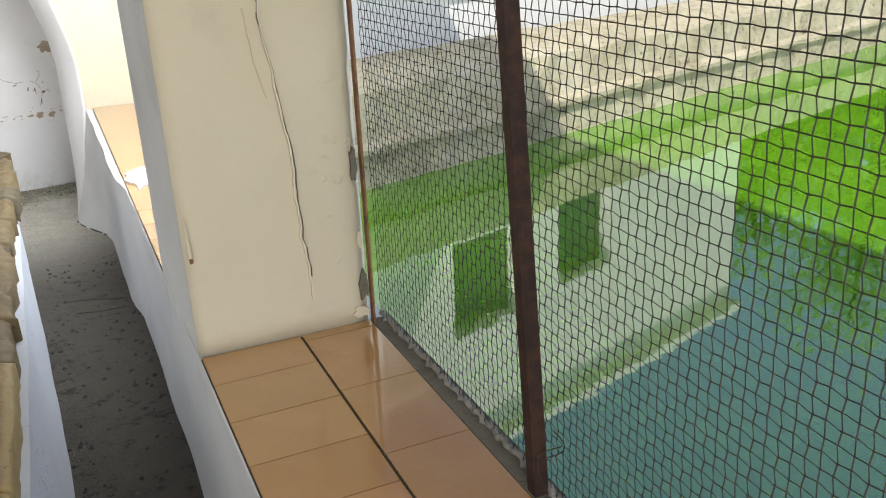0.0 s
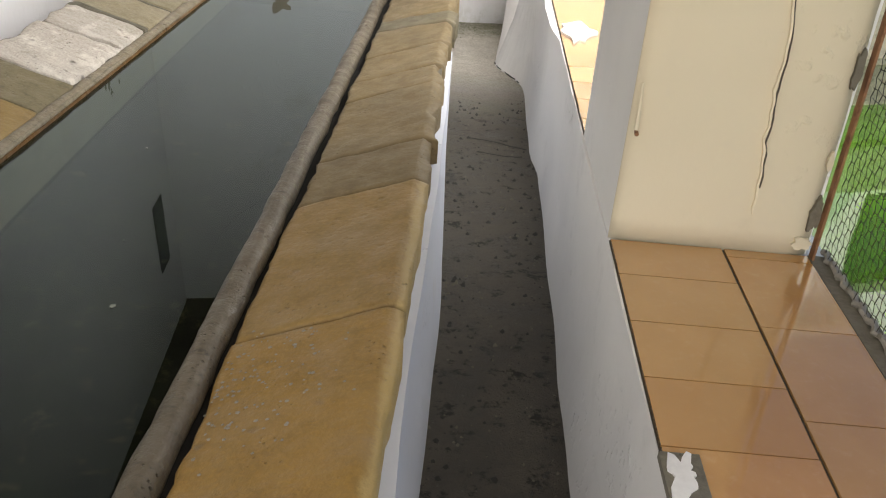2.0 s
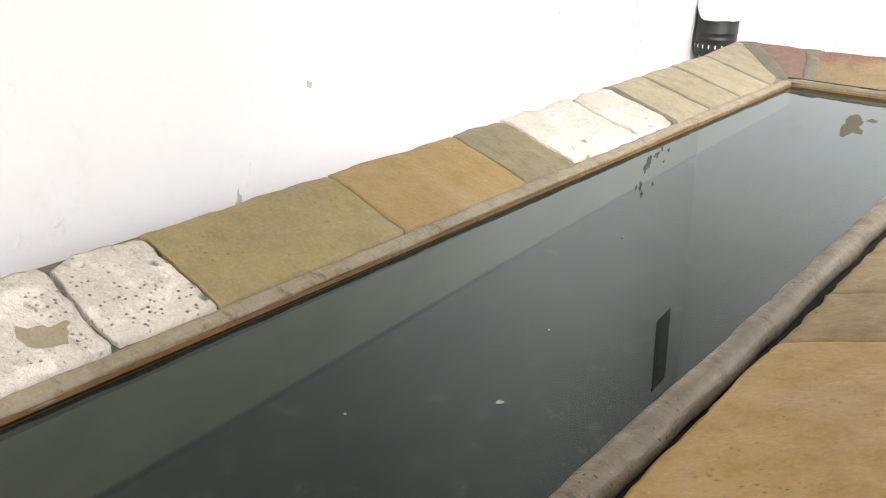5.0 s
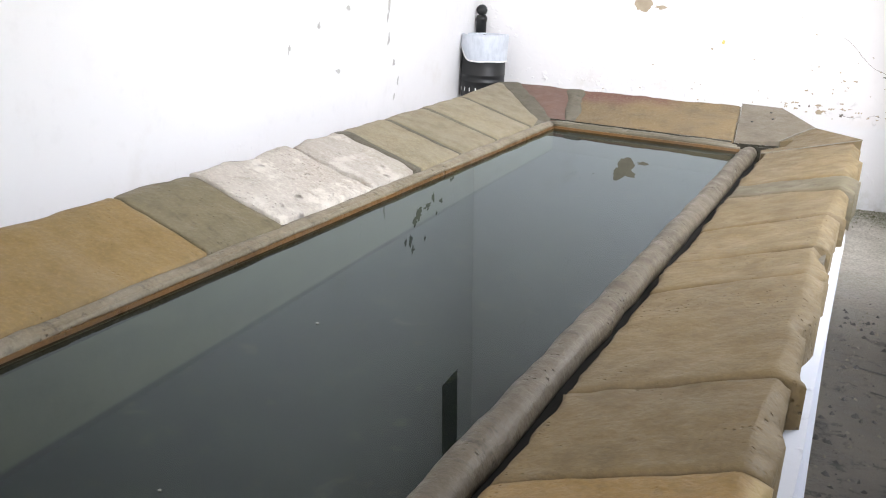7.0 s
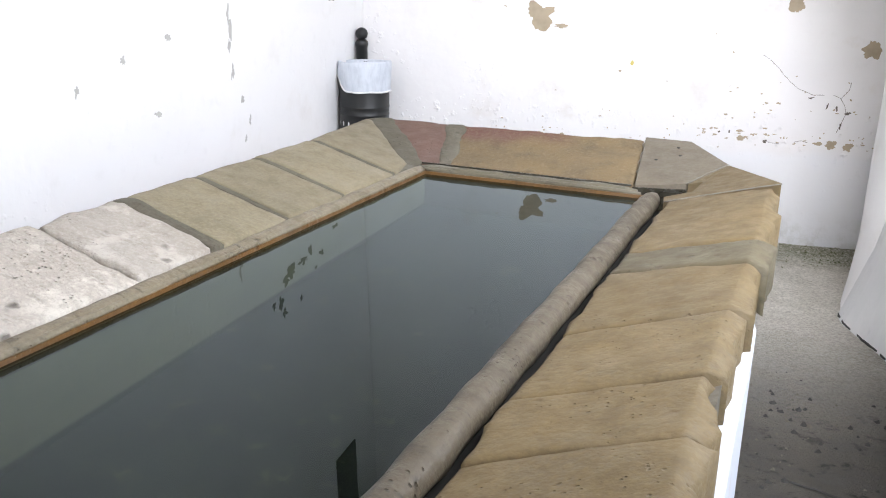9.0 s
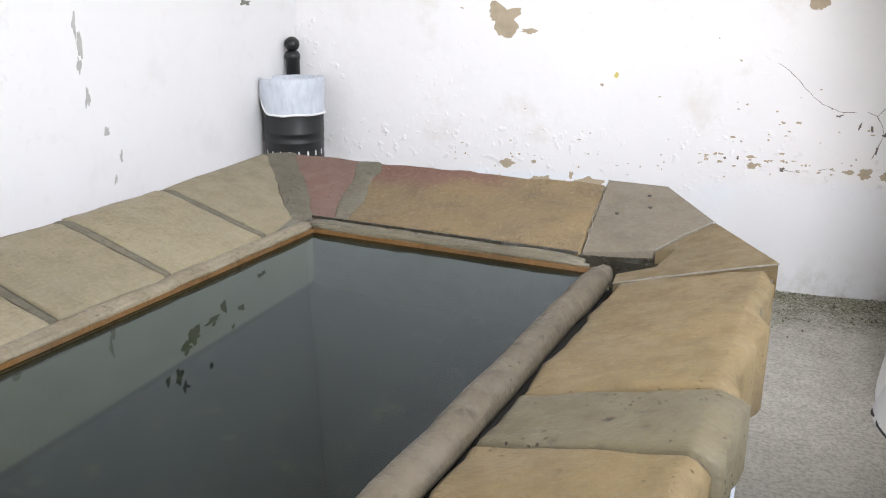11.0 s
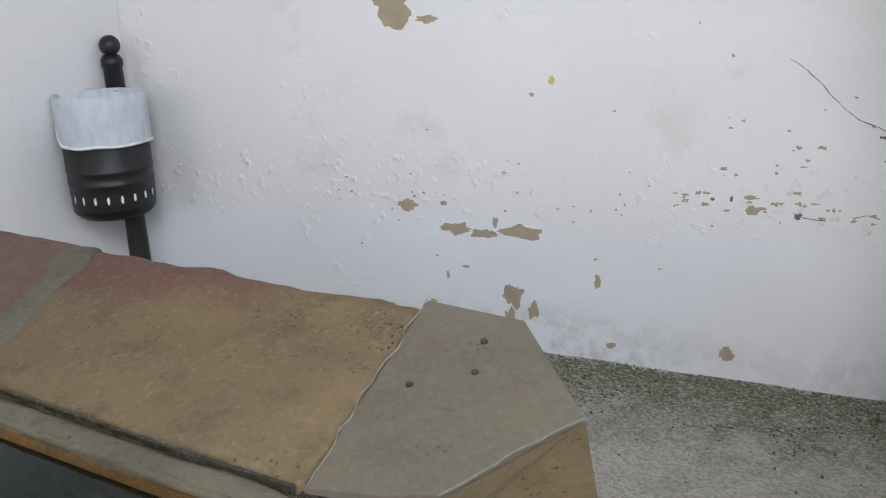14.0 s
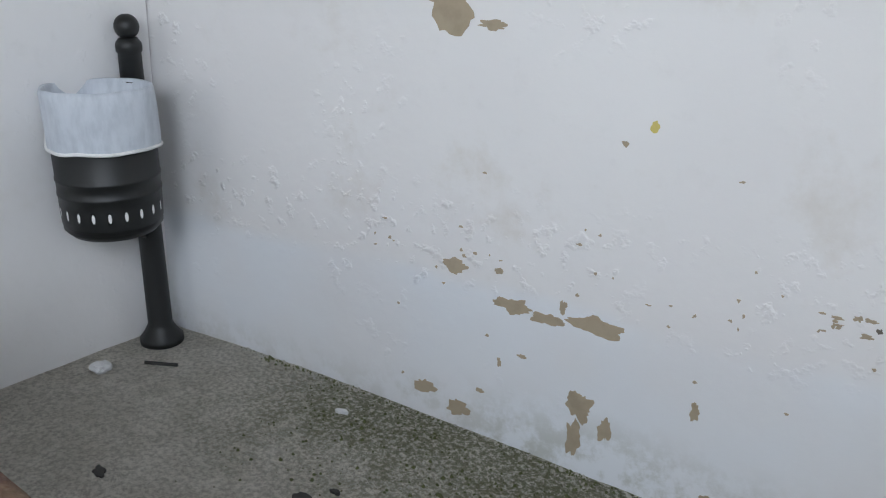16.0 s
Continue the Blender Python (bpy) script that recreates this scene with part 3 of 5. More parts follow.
tagged(link("wall_lintel", bm, WALL_WHITE), "white wall above the openings", "wall", kind="structure")

# first pillar
pillar = thing("pillar", "cream painted masonry pillar with cracked plaster on the ledge", "pillar", kind="structure")
bm = bmesh.new()
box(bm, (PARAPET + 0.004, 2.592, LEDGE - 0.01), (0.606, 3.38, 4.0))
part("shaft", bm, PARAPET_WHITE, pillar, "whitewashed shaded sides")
bm = bmesh.new()
cols, zs = 16, 44
grid = []
for j in range(zs + 1):
    z = LEDGE - 0.004 + (4.0 - LEDGE) * j / zs
    row = []
    for i in range(cols + 1):
        x = PARAPET + 0.002 + 0.55 * i / cols
        edge = min(i, cols - i)
        y = 2.572 + (0.016 if edge == 0 else 0.004 if edge == 1 else 0) + 0.006 * wobble((x, 2.5, z), 3, 4) + 0.003 * wobble((x, 2.5, z), 12, 5)
        if i == cols:
            x += 0.012 * wobble((x, 2, z), 14, 8) - 0.004
        row.append(bm.verts.new((x, y, z)))
    grid.append(row)
for r0, r1 in zip(grid, grid[1:]):
    for i in range(cols):
        bm.faces.new((r0[i], r0[i + 1], r1[i + 1], r1[i]))
rim = [r[0] for r in grid] + grid[-1][1:] + [r[-1] for r in grid[-2::-1]] + grid[0][-2:0:-1]
back = [bm.verts.new((v.co.x, 2.60, v.co.z)) for v in rim]
for i in range(len(rim)):
    j = (i + 1) % len(rim)
    bm.faces.new((rim[i], rim[j], back[j], back[i]))
part("plaster_face", bm, CREAM, pillar, "cream painted plaster with a long crack", smooth=True)
FRONT = Vector((0, -1, 0))
part("crack", crack([(0.335, 2.566, 1.95), (0.37, 2.564, 1.53), (0.395, 2.564, 1.33), (0.40, 2.565, 1.20), (0.415, 2.566, 0.94), (0.42, 2.568, 0.85)], FRONT, 0.005, 3, proud=0.004), CRACK_PALE, pillar, "raised plaster edge of the crack")
part("crack", crack([(0.341, 2.566, 1.80), (0.377, 2.564, 1.50), (0.402, 2.564, 1.31), (0.408, 2.565, 1.19), (0.421, 2.566, 0.93)], FRONT, 0.0009, 3, proud=0.006), CRACK, pillar, "dark crack in the plaster")
part("crack", crack([(0.30, 2.566, 1.75), (0.32, 2.565, 1.60), (0.345, 2.565, 1.50)], FRONT, 0.002, 6, proud=0.004), CRACK_PALE, pillar, "hairline crack")
bm = bmesh.new()
tube(bm, [(0.066, 2.552, 1.068), (0.066, 2.560, 1.13), (0.064, 2.566, 1.19)], [0.007, 0.005, 0.003], 8)
part("plaster_ridge", bm, CREAM, pillar, "raised plaster ridge")
bm = bmesh.new()
tube(bm, [(0.068, 2.575, 1.066), (0.066, 2.535, 1.062)], [0.005, 0.006], 8)
part("nail", bm, IRON, pillar, "rusty nail stub")
for s, (x, z, w, h) in enumerate(((0.585, 1.27, 0.022, 0.11), (0.588, 0.87, 0.03, 0.10), (0.575, 0.775, 0.05, 0.035), (0.585, 1.02, 0.016, 0.05))):
    part("broken_plaster", blob(Vector((x, 2.570, z)), Vector((1, 0, 0)), UP, FRONT, w, h, 11 + s, proud=0.008), MORTAR if s < 2 else CREAM, pillar, "broken plaster edge")

# second pillar, bulging into the room
bm = bmesh.new()
ys = [6.93, 6.945, 6.97, 7.0, 7.04, 7.09, 7.15, 7.25, 7.4, 7.6, 7.8, 8.0, 8.25, 8.5]
zs = [-0.2, 0.0, 0.08, 0.2, 0.4, LEDGE, 0.9, 1.05, 1.2, 1.3, 1.4, 1.5, 1.6, 1.75, 1.95, 2.2, 2.6, 4.0]
room = []
for y in ys:
    row = []
    for z in zs:
        foot = max(0, 1 - (z + 0.1) / 0.85)
        bulge = math.exp(-((y - 6.95) / 0.5) ** 2)
        round_off = (1 - min(1, (y - 6.93) / 0.34)) ** 2
        spring = min(1, max(0, (z - 0.95) / 1.3))
        row.append(bm.verts.new((-0.133 + 0.05 * max(0, y - 7.25) / 1.1 - 0.055 * foot * foot * bulge + 0.135 * round_off * (1 - 0.9 * foot) - 0.24 * spring * spring * (3 - 2 * spring) + 0.010 * wobble((0, y, z), 2.2, 7), y, z)))
    room.append(row)
for a, b in zip(room, room[1:]):
    for i in range(len(zs) - 1):
        bm.faces.new((a[i], a[i + 1], b[i + 1], b[i]))
outer = [[bm.verts.new((0.62, y, z)) for z in zs] for y in (6.93, 8.5)]
for i in range(len(zs) - 1):
    bm.faces.new((room[0][i], room[0][i + 1], outer[0][i + 1], outer[0][i]))
    bm.faces.new((room[-1][i], room[-1][i + 1], outer[1][i + 1], outer[1][i]))
    bm.faces.new((outer[0][i], outer[0][i + 1], outer[1][i + 1], outer[1][i]))
FRONT_EDGE = [(v.co.x + 0.012, v.co.z) for v in room[0] if v.co.z > LEDGE]
pillar_far = tagged(link("pillar", bm, WALL_WHITE, smooth=True), "thick whitewashed pillar with a flared foot and curving head", "pillar", kind="structure")

bm = bmesh.new()
for depth in (6.922, 6.932):
    for x, z in [(FRONT_EDGE[0][0] + 0.03, LEDGE - 0.005)] + FRONT_EDGE:
        bm.verts.new((x, depth, z))
        bm.verts.new((0.61, depth, z))
bm.verts.ensure_lookup_table()
n = len(FRONT_EDGE) + 1
for i in range(n - 1):
    a, b = 2 * i, 2 * (n + i)
    bm.faces.new([bm.verts[k] for k in (a, a + 1, a + 3, a + 2)])
    bm.faces.new([bm.verts[k] for k in (a, a + 2, b + 2, b)])
    bm.faces.new([bm.verts[k] for k in (a + 1, b + 1, b + 3, a + 3)])
part("plaster_face", bm, CREAM, pillar_far, "cream painted plaster front")

# roof edge over the openings
bm = bmesh.new()
prism(bm, [(0.62, -3.5), (1.1, -3.5), (1.1, 6.0), (0.62, 6.0)], 4.1, 4.2)
tagged(link("eave", bm, ROOF_TILE), "clay roof edge above the openings", "roof", kind="structure")

# ---- outdoors ----
POND_Z = 0.20
FAR = Vector((1.619, 5.547, 0))
FAR_ALONG = Vector((0.9571, 0.28975, 0))
FAR_BACK = Vector((-0.28975, 0.9571, 0))


def far(s, off, z=0.0):
    return FAR + FAR_ALONG * s + FAR_BACK * off + UP * z


bm = bmesh.new()
prism(bm, [(-400, -400), (400, -400), (400, 400), (-400, 400)], -1.0, -0.55)
tagged(link("ground", bm, GRASS), "dry ground around the building", "ground", kind="structure")

bm = bmesh.new()
w0, w1 = far(-0.9, 0.05), far(9.3, 0.05)
prism(bm, [(0.64, -9.0), (10.9, -9.0), (w1.x, w1.y), (w0.x, w0.y), (0.64, w0.y)], -0.5, POND_Z)
tagged(link("pond_water", bm, POND), "still green pond water reflecting the house and trees", "water", kind="structure")

bm = bmesh.new()
sec = [(0.0, -0.5), (0.0, 0.44), (-0.05, 0.46), (-0.05, 0.50), (0.03, 0.53), (0.06, 0.70), (0.08, 0.84), (0.30, 0.95), (0.55, 1.00), (0.6, -0.5)]
rings = []
for i in range(71):
    s = -0.85 + 10.35 * i / 70
    rings.append([bm.verts.new(far(s, off + (0.03 * wobble((s, off, z), 2.2, 5) + 0.02 * wobble((s, off, z), 7, 6) if 0 <= z else 0), z + (0.02 * wobble((s, off, z), 3, 9) if z > 0.3 else 0))) for off, z in sec])
for a, b in zip(rings, rings[1:]):
    for k in range(len(sec) - 1):
        bm.faces.new((a[k], a[k + 1], b[k + 1], b[k]))
bm.faces.new(rings[0])
bm.faces.new(rings[-1][::-1])
tagged(link("pond_wall", bm, RETAINING), "weathered rendered pond wall with a stepped top", "wall", kind="structure")
bm = bmesh.new()
e0, e1 = far(9.3, -0.2), far(9.3, 0.4)
prism(bm, [(10.7, -9.4), (11.2, -9.4), (e1.x + 0.5, e1.y), (e0.x, e0.y)], -0.6, 0.8)
prism(bm, [(0.6, -9.4), (10.7, -9.4), (10.7, -9.0), (0.6, -9.0)], -0.6, 0.8)
tagged(link("pond_wall", bm, RETAINING), "low pond wall on the open side", "wall", kind="structure")

house = thing("house", "white house with dark windows behind the pond", "house")
HS0, HS1, HOFF = -0.3, 6.95, 1.2


def house_box(bm, s0, s1, o0, o1, z0, z1):
    q = [far(s0, o0), far(s1, o0), far(s1, o1), far(s0, o1)]
    prism(bm, [(p.x, p.y) for p in q], z0, z1)


bm = bmesh.new()
WINDOWS = [(1.83, 2.76, 1.4, 2.45), (3.37, 4.28, 1.36, 2.34)]
at = HS0
for s0, s1, z0, z1 in WINDOWS:
    house_box(bm, at, s0, HOFF, HOFF + 0.35, -0.6, 3.75)
    house_box(bm, s0, s1, HOFF, HOFF + 0.35, -0.6, z0)
    house_box(bm, s0, s1, HOFF, HOFF + 0.35, z1, 3.75)
    at = s1
house_box(bm, at, HS1, HOFF, HOFF + 0.35, -0.6, 3.75)
part("wall", bm, HOUSE_WHITE, house, "bright sunlit limewashed wall")
bm = bmesh.new()
house_box(bm, HS1 - 0.35, HS1, HOFF + 0.35, HOFF + 4.2, -0.6, 3.75)
part("wall", bm, HOUSE_WHITE, house)
bm = bmesh.new()
house_box(bm, HS0, HS1, HOFF + 4.2, HOFF + 4.5, -0.6, 3.75)
part("wall", bm, HOUSE_WHITE, house)
for s0, s1, z0, z1 in WINDOWS:
    bm = bmesh.new()
    house_box(bm, s0, s1, HOFF + 0.18, HOFF + 0.2, z0, z1)
    win = part("window", bm, DARK_PANE, house, "dark window pane")
    bm = bmesh.new()
    house_box(bm, s0 - 0.05, s1 + 0.05, HOFF - 0.08, HOFF + 0.02, z0 - 0.06, z0)
    part("sill", bm, HOUSE_WHITE, win)
bm = bmesh.new()
q = [far(HS0 - 0.2, HOFF - 0.15), far(HS1 + 0.12, HOFF - 0.15), far(HS1 + 0.12, HOFF + 4.7), far(HS0 - 0.2, HOFF + 4.7)]
prism(bm, [(p.x, p.y) for p in q], 3.75, 3.85)
part("roof", bm, HOUSE_WHITE, house, "flat white roof edge")


def tree(s, off, height, spread, seed, label):
    rng = random.Random(seed)
    root = thing("tree", label, "tree", group="trees beyond the pond")
    base = far(s, off, -0.55)
    bm = bmesh.new()
    trunk = [base + Vector((0.10 * math.sin(2.2 * k), 0.08 * math.cos(3 * k), height * 0.75 * k / 6)) for k in range(7)]
    tube(bm, trunk, [0.17 - 0.02 * k for k in range(7)], 9)
    tips = []
    for k in range(13):
        start = trunk[2 + k % 5]
        ang = k * 2.4 + rng.random()
        reach = spread * rng.uniform(0.45, 0.95)
        rise = height * rng.uniform(0.02, 0.28)
        mid = start + Vector((math.cos(ang) * reach * 0.5, math.sin(ang) * reach * 0.5, rise * 0.7))
        tip = start + Vector((math.cos(ang) * reach, math.sin(ang) * reach, rise))
        tube(bm, [start, mid, tip], [0.06, 0.04, 0.015], 6)
        tips += [mid, tip]
    part("trunk", bm, BARK, root, "brown trunk with limbs")
    tips.append(trunk[-1])
    verts, faces = [], []
    for k in range(6500):
        c = tips[rng.randrange(len(tips))]
        p = c + Vector((rng.gauss(0, 0.42), rng.gauss(0, 0.42), rng.gauss(0, 0.36)))
        size = rng.uniform(0.06, 0.12)
        u = Vector((rng.uniform(-1, 1), rng.uniform(-1, 1), rng.uniform(-0.6, 0.6))).normalized()
        v = u.orthogonal().normalized()
        i = len(verts)
        verts += [p - u * size, p + v * size * 0.5, p + u * size, p - v * size * 0.5]
        faces.append((i, i + 1, i + 2, i + 3))
    me = bpy.data.meshes.new("crown")
    me.from_pydata(verts, [], faces)
    me.materials.append(LEAF)
    crown = new("crown", me)
    crown.parent = root
    tagged(crown, "bright green sunlit leaves", kind="stuff")


tree(9.2, 2.2, 4.6, 1.7, 1, "leafy green tree behind the pond wall")
tree(11.8, 1.4, 6.2, 2.1, 2, "tall leafy green tree behind the pond wall")
tree(14.6, 2.6, 6.8, 2.4, 3, "broad leafy green tree behind the pond")
tree(8.4, 6.5, 5.2, 2.0, 4, "leafy green tree beside the house")

# ---- washing trough ----
trough = thing("washing_trough", "long stone washing trough with mixed coping slabs on white masonry", "trough")
XL, XR, YE, YS = -2.0, -0.895, 6.10, -0.5
WATER_Z = 0.566


def left_outer(y):
    return -2.335 - 0.022 * (y - 2.5)


bm = bmesh.new()
secs = []
for i in range(64):
    y = YS - 0.3 + (5.85 - YS + 0.3) * i / 63
    w = 0.012 * wobble((0, y, 0), 2, 2)
    g = 0.07 * min(1, max(0, (y - 4.75) / 0.2))
    f = 0.06 * min(1, max(0, (y - 3.4) / 1.2))
    secs.append([bm.verts.new(p) for p in ((-0.405 - f - g + w, y, -0.12), (-0.415 - f * 0.9 - g + w, y, 0.08), (-0.452 - f * 0.3 - g + w, y, 0.605), (-0.55, y, 0.585), (-0.96, y, 0.46), (-0.96, y, -0.12))])
for a, b in zip(secs, secs[1:]):
    for k in range(5):
        bm.faces.new((a[k], a[k + 1], b[k + 1], b[k]))
bm.faces.new(secs[0])
bm.faces.new(secs[-1][::-1])
prism(bm, [(-2.0, 6.04), (-0.96, 6.04), (-0.96, 5.85), (-0.53, 5.85), (-0.72, 6.26), (-0.90, 6.46), (-2.40, 6.48)], -0.12, 0.45)
prism(bm, [(-2.27, YS - 0.3), (-1.97, YS - 0.3), (-1.97, 6.04), (-2.36, 6.44)], -0.12, 0.45)
prism(bm, [(-2.27, YS - 0.3), (-0.42, YS - 0.3), (-0.42, YS), (-2.27, YS)], -0.12, 0.45)
part("masonry_body", bm, TROUGH_WHITE, trough, "whitewashed masonry sides")

bm = bmesh.new()
box(bm, (-1.97, YS - 0.05, 0.02), (-0.95, 6.06, 0.05))
box(bm, (-1.97, YS, 0.05), (-1.942, 6.06, 0.552))
box(bm, (-0.978, YS, 0.05), (-0.95, 6.06, 0.552))
box(bm, (-1.942, YS - 0.05, 0.05), (-0.978, YS, 0.552))
part("basin", bm, BASIN, trough, "algae-covered basin under the water")

part("rim", roll([(-1.976, YS, 0.573), (-1.976, 6.082, 0.573)], 0.031, 3, squash=0.85, rough=0.007), RIM, trough, "pale rounded stone rim", smooth=True)
part("rim", roll([(-1.995, 6.076, 0.573), (-1.03, 6.076, 0.573)], 0.032, 5, squash=0.85, rough=0.007), RIM_END, trough, "damp olive-brown rounded stone rim", smooth=True)
part("rim", roll([(-0.946, YS, 0.574), (-0.960, 6.045, 0.574)], 0.040, 7, squash=0.95, rough=0.007), RIM_DARK, trough, "worn dark rounded stone rim", smooth=True)
bm = bmesh.new()
box(bm, (-1.958, YS, 0.552), (-1.9405, 6.05, 0.578))
box(bm, (-1.958, 6.0375, 0.552), (-0.98, 6.05, 0.578))
soften(bm, 0.004, 2)
part("stained_lip", bm, RUST_STAIN, trough, "rust-coloured band above the water")
bm = bmesh.new()
box(bm, (-1.958, YS, 0.50), (-1.9405, 6.05, 0.545))
box(bm, (-1.958, 6.0305, 0.50), (-0.975, 6.05, 0.545))
box(bm, (-0.984, YS, 0.46), (-0.974, 6.04, 0.572))
part("wet_band", bm, WET, trough, "dark wet stone at the waterline")
bm = bmesh.new()
box(bm, (-1.942, 6.032, 0.05), (-0.978, 6.06, 0.552))
part("basin_end", bm, WET, trough, "dark algae-covered end of the basin")
part("rim_ridge", roll([(-1.953, YS, 0.583), (-1.953, 6.05, 0.583)], 0.010, 13, rough=0.004, sides=8), RIM, trough, "worn lower ridge of the rim", smooth=True)
part("rim_ridge", roll([(-1.96, 6.053, 0.583), (-1.01, 6.053, 0.583)], 0.010, 15, rough=0.004, sides=8), RIM_END, trough, "worn lower ridge of the rim", smooth=True)
# mortar bed under the coping
bm = bmesh.new()
for x0, z0, x1, z1, y0, y1 in ((-1.985, 0.578, -2.335, 0.680, YS, 6.08), (-0.870, 0.525, -0.50, 0.68, YS, 5.86)):
    a = [bm.verts.new(p) for p in ((x0, y0, z0), (x1, y0, z1), (x1, y0, z1 - 0.08), (x0, y0, z0 - 0.08))]
    b = [bm.verts.new(p) for p in ((x0, y1, z0), (x1 - (0.07 if x1 < -2 else 0), y1, z1), (x1 - (0.07 if x1 < -2 else 0), y1, z1 - 0.08), (x0, y1, z0 - 0.08))]
    bm.faces.new(a)
    bm.faces.new(b[::-1])
    for k in range(4):
        j = (k + 1) % 4
        bm.faces.new((a[k], a[j], b[j], b[k]))
part("mortar_bed", bm, MORTAR, trough, "dark mortar between the slabs")

LEFT = [(-0.5, 0.05, TAN), (0.05, 0.62, OLIVE), (0.62, 1.20, PALE), (1.20, 1.86, PALE), (1.86, 2.14, PALE), (2.14, 2.83, OLIVE), (2.83, 3.475, ORANGE), (3.475, 3.80, GREENISH),
        (3.80, 4.335, PALE), (4.335, 4.66, PALE), (4.70, 5.035, BEIGE), (5.06, 5.415, BEIGE), (5.44, 5.84, BEIGE)]
for k, (y0, y1, mat) in enumerate(LEFT):
    g = 0.0025
    rag = 0.02 if mat is PALE else 0.008
    part("coping_stone", slab((XL, y0 + g, 0.600), (left_outer(y0), y0 + g, 0.712), (left_outer(y1), y1 - g, 0.712), (XL, y1 - g, 0.600), 0.08, 20 + k,
         rough=0.007 if mat is PALE else 0.003, edge=0.012, ragged=(rag * 0.5, rag, rag * 0.5, rag * 0.6)), mat, trough, smooth=True)
for k, (y, w0, w1) in enumerate(((4.68, 0.022, 0.036), (5.047, 0.010, 0.018), (5.427, 0.009, 0.015), (5.853, 0.007, 0.011))):
    part("mortar_joint", slab((XL - 0.004, y - w0, 0.6015), (left_outer(y) + 0.004, y - w1, 0.7125), (left_outer(y) + 0.004, y + w1, 0.7125), (XL - 0.004, y + w0, 0.6015), 0.05, 80 + k, rough=0.003, edge=0.014, ragged=(-0.004, 0, -0.004, 0)), MORTAR_JOINT, trough, "grey mortar smeared over the joint", smooth=True)
part("coping_stone", slab((XL, 5.866, 0.600), (left_outer(5.87), 5.866, 0.712), (-2.455, 6.485, 0.717), (-2.045, 6.065, 0.600), 0.08, 61, edge=0.012), BEIGE, trough, smooth=True)
part("mortar_joint", slab((-2.052, 6.060, 0.605), (-2.462, 6.482, 0.719), (-2.375, 6.540, 0.719), (-1.990, 6.108, 0.605), 0.06, 62, rough=0.006, edge=0.018, ragged=(-0.016, 0, -0.016, 0)), MORTAR_JOINT, trough, smooth=True)
part("coping_stone", slab((-2.0, 6.108, 0.600), (-2.385, 6.54, 0.716), (-2.03, 6.555, 0.716), (-1.895, 6.11, 0.600), 0.08, 63, rough=0.006, edge=0.018, ragged=(0, 0.01, 0, 0)), RED, trough, "reddish coping slab", smooth=True)
part("mortar_joint", slab((-1.908, 6.113, 0.604), (-2.046, 6.545, 0.720), (-1.980, 6.545, 0.724), (-1.848, 6.113, 0.604), 0.06, 64, rough=0.005, edge=0.024, ragged=(-0.016, 0, -0.018, 0)), MORTAR_JOINT, trough, smooth=True)
part("coping_stone", slab((-1.865, 6.11, 0.600), (-2.0, 6.555, 0.722), (-1.105, 6.558, 0.722), (-1.055, 6.11, 0.602), 0.08, 65, rough=0.008, edge=0.022, ragged=(0.012, 0.012, 0, 0.01)), YELLOW_RED, trough, "long yellow coping slab with a reddish edge", smooth=True)


def end_height(x, y):
    d = max((y - 6.11) / 0.44, (x + 0.895) / 0.41)
    return 0.602 + 0.120 * min(1, max(0, d))


def poly_slab(poly):
    bm = bmesh.new()
    prism(bm, poly, lambda x, y: end_height(x, y) - 0.09, end_height)
    soften(bm, 0.007, 2)
    return bm


part("coping_stone", poly_slab([(-1.048, 6.11), (-0.95, 6.132), (-0.855, 6.165), (-0.722, 6.367), (-0.90, 6.548), (-1.098, 6.556)]), GREY, trough, "smooth grey coping slab with small holes")
part("coping_stone", poly_slab([(-0.893, 5.880), (-0.905, 5.955), (-0.805, 5.985), (-0.789, 6.157), (-0.846, 6.160), (-0.715, 6.358), (-0.492, 5.866)]), TAN, trough, "pitted coping slab cut for the overflow")
for k, (x, y) in enumerate(((-0.922, 6.405), (-0.942, 6.478), (-1.012, 6.347))):
    bm = bmesh.new()
    lathe(bm, [(0.007, end_height(x, y) - 0.004), (0.0065, end_height(x, y) + 0.0022)], 10, (x, y))
    part("hole", bm, DARK_DIRT, trough, "small dark drilled hole")
part("mortar_joint", crack([(-0.855, 6.163, end_height(-0.855, 6.163)), (-0.79, 6.265, end_height(-0.79, 6.265)), (-0.717, 6.365, end_height(-0.717, 6.365))], UP, 0.0011, 4), MORTAR_WHITE, trough, "pale mortar line")
part("mortar_joint", crack([(-0.893, 5.876, 0.603), (-0.72, 5.872, 0.653), (-0.60, 5.868, 0.688), (-0.49, 5.863, 0.718)], UP, 0.0014, 5), MORTAR_WHITE, trough, "pale mortar line")
part("mortar_joint", crack([(-1.05, 6.112, 0.603), (-1.075, 6.33, 0.663), (-1.10, 6.556, 0.724)], UP, 0.0012, 6), MORTAR_WHITE, trough, "pale mortar line")
# black bed that paints the deep shade of the gap beside the right rim
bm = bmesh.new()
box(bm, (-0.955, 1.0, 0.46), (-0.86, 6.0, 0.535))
part("joint_dirt", bm, JOINT_SHADE, trough, "black joint, painted shade along the right rim and damp dirt at the end")
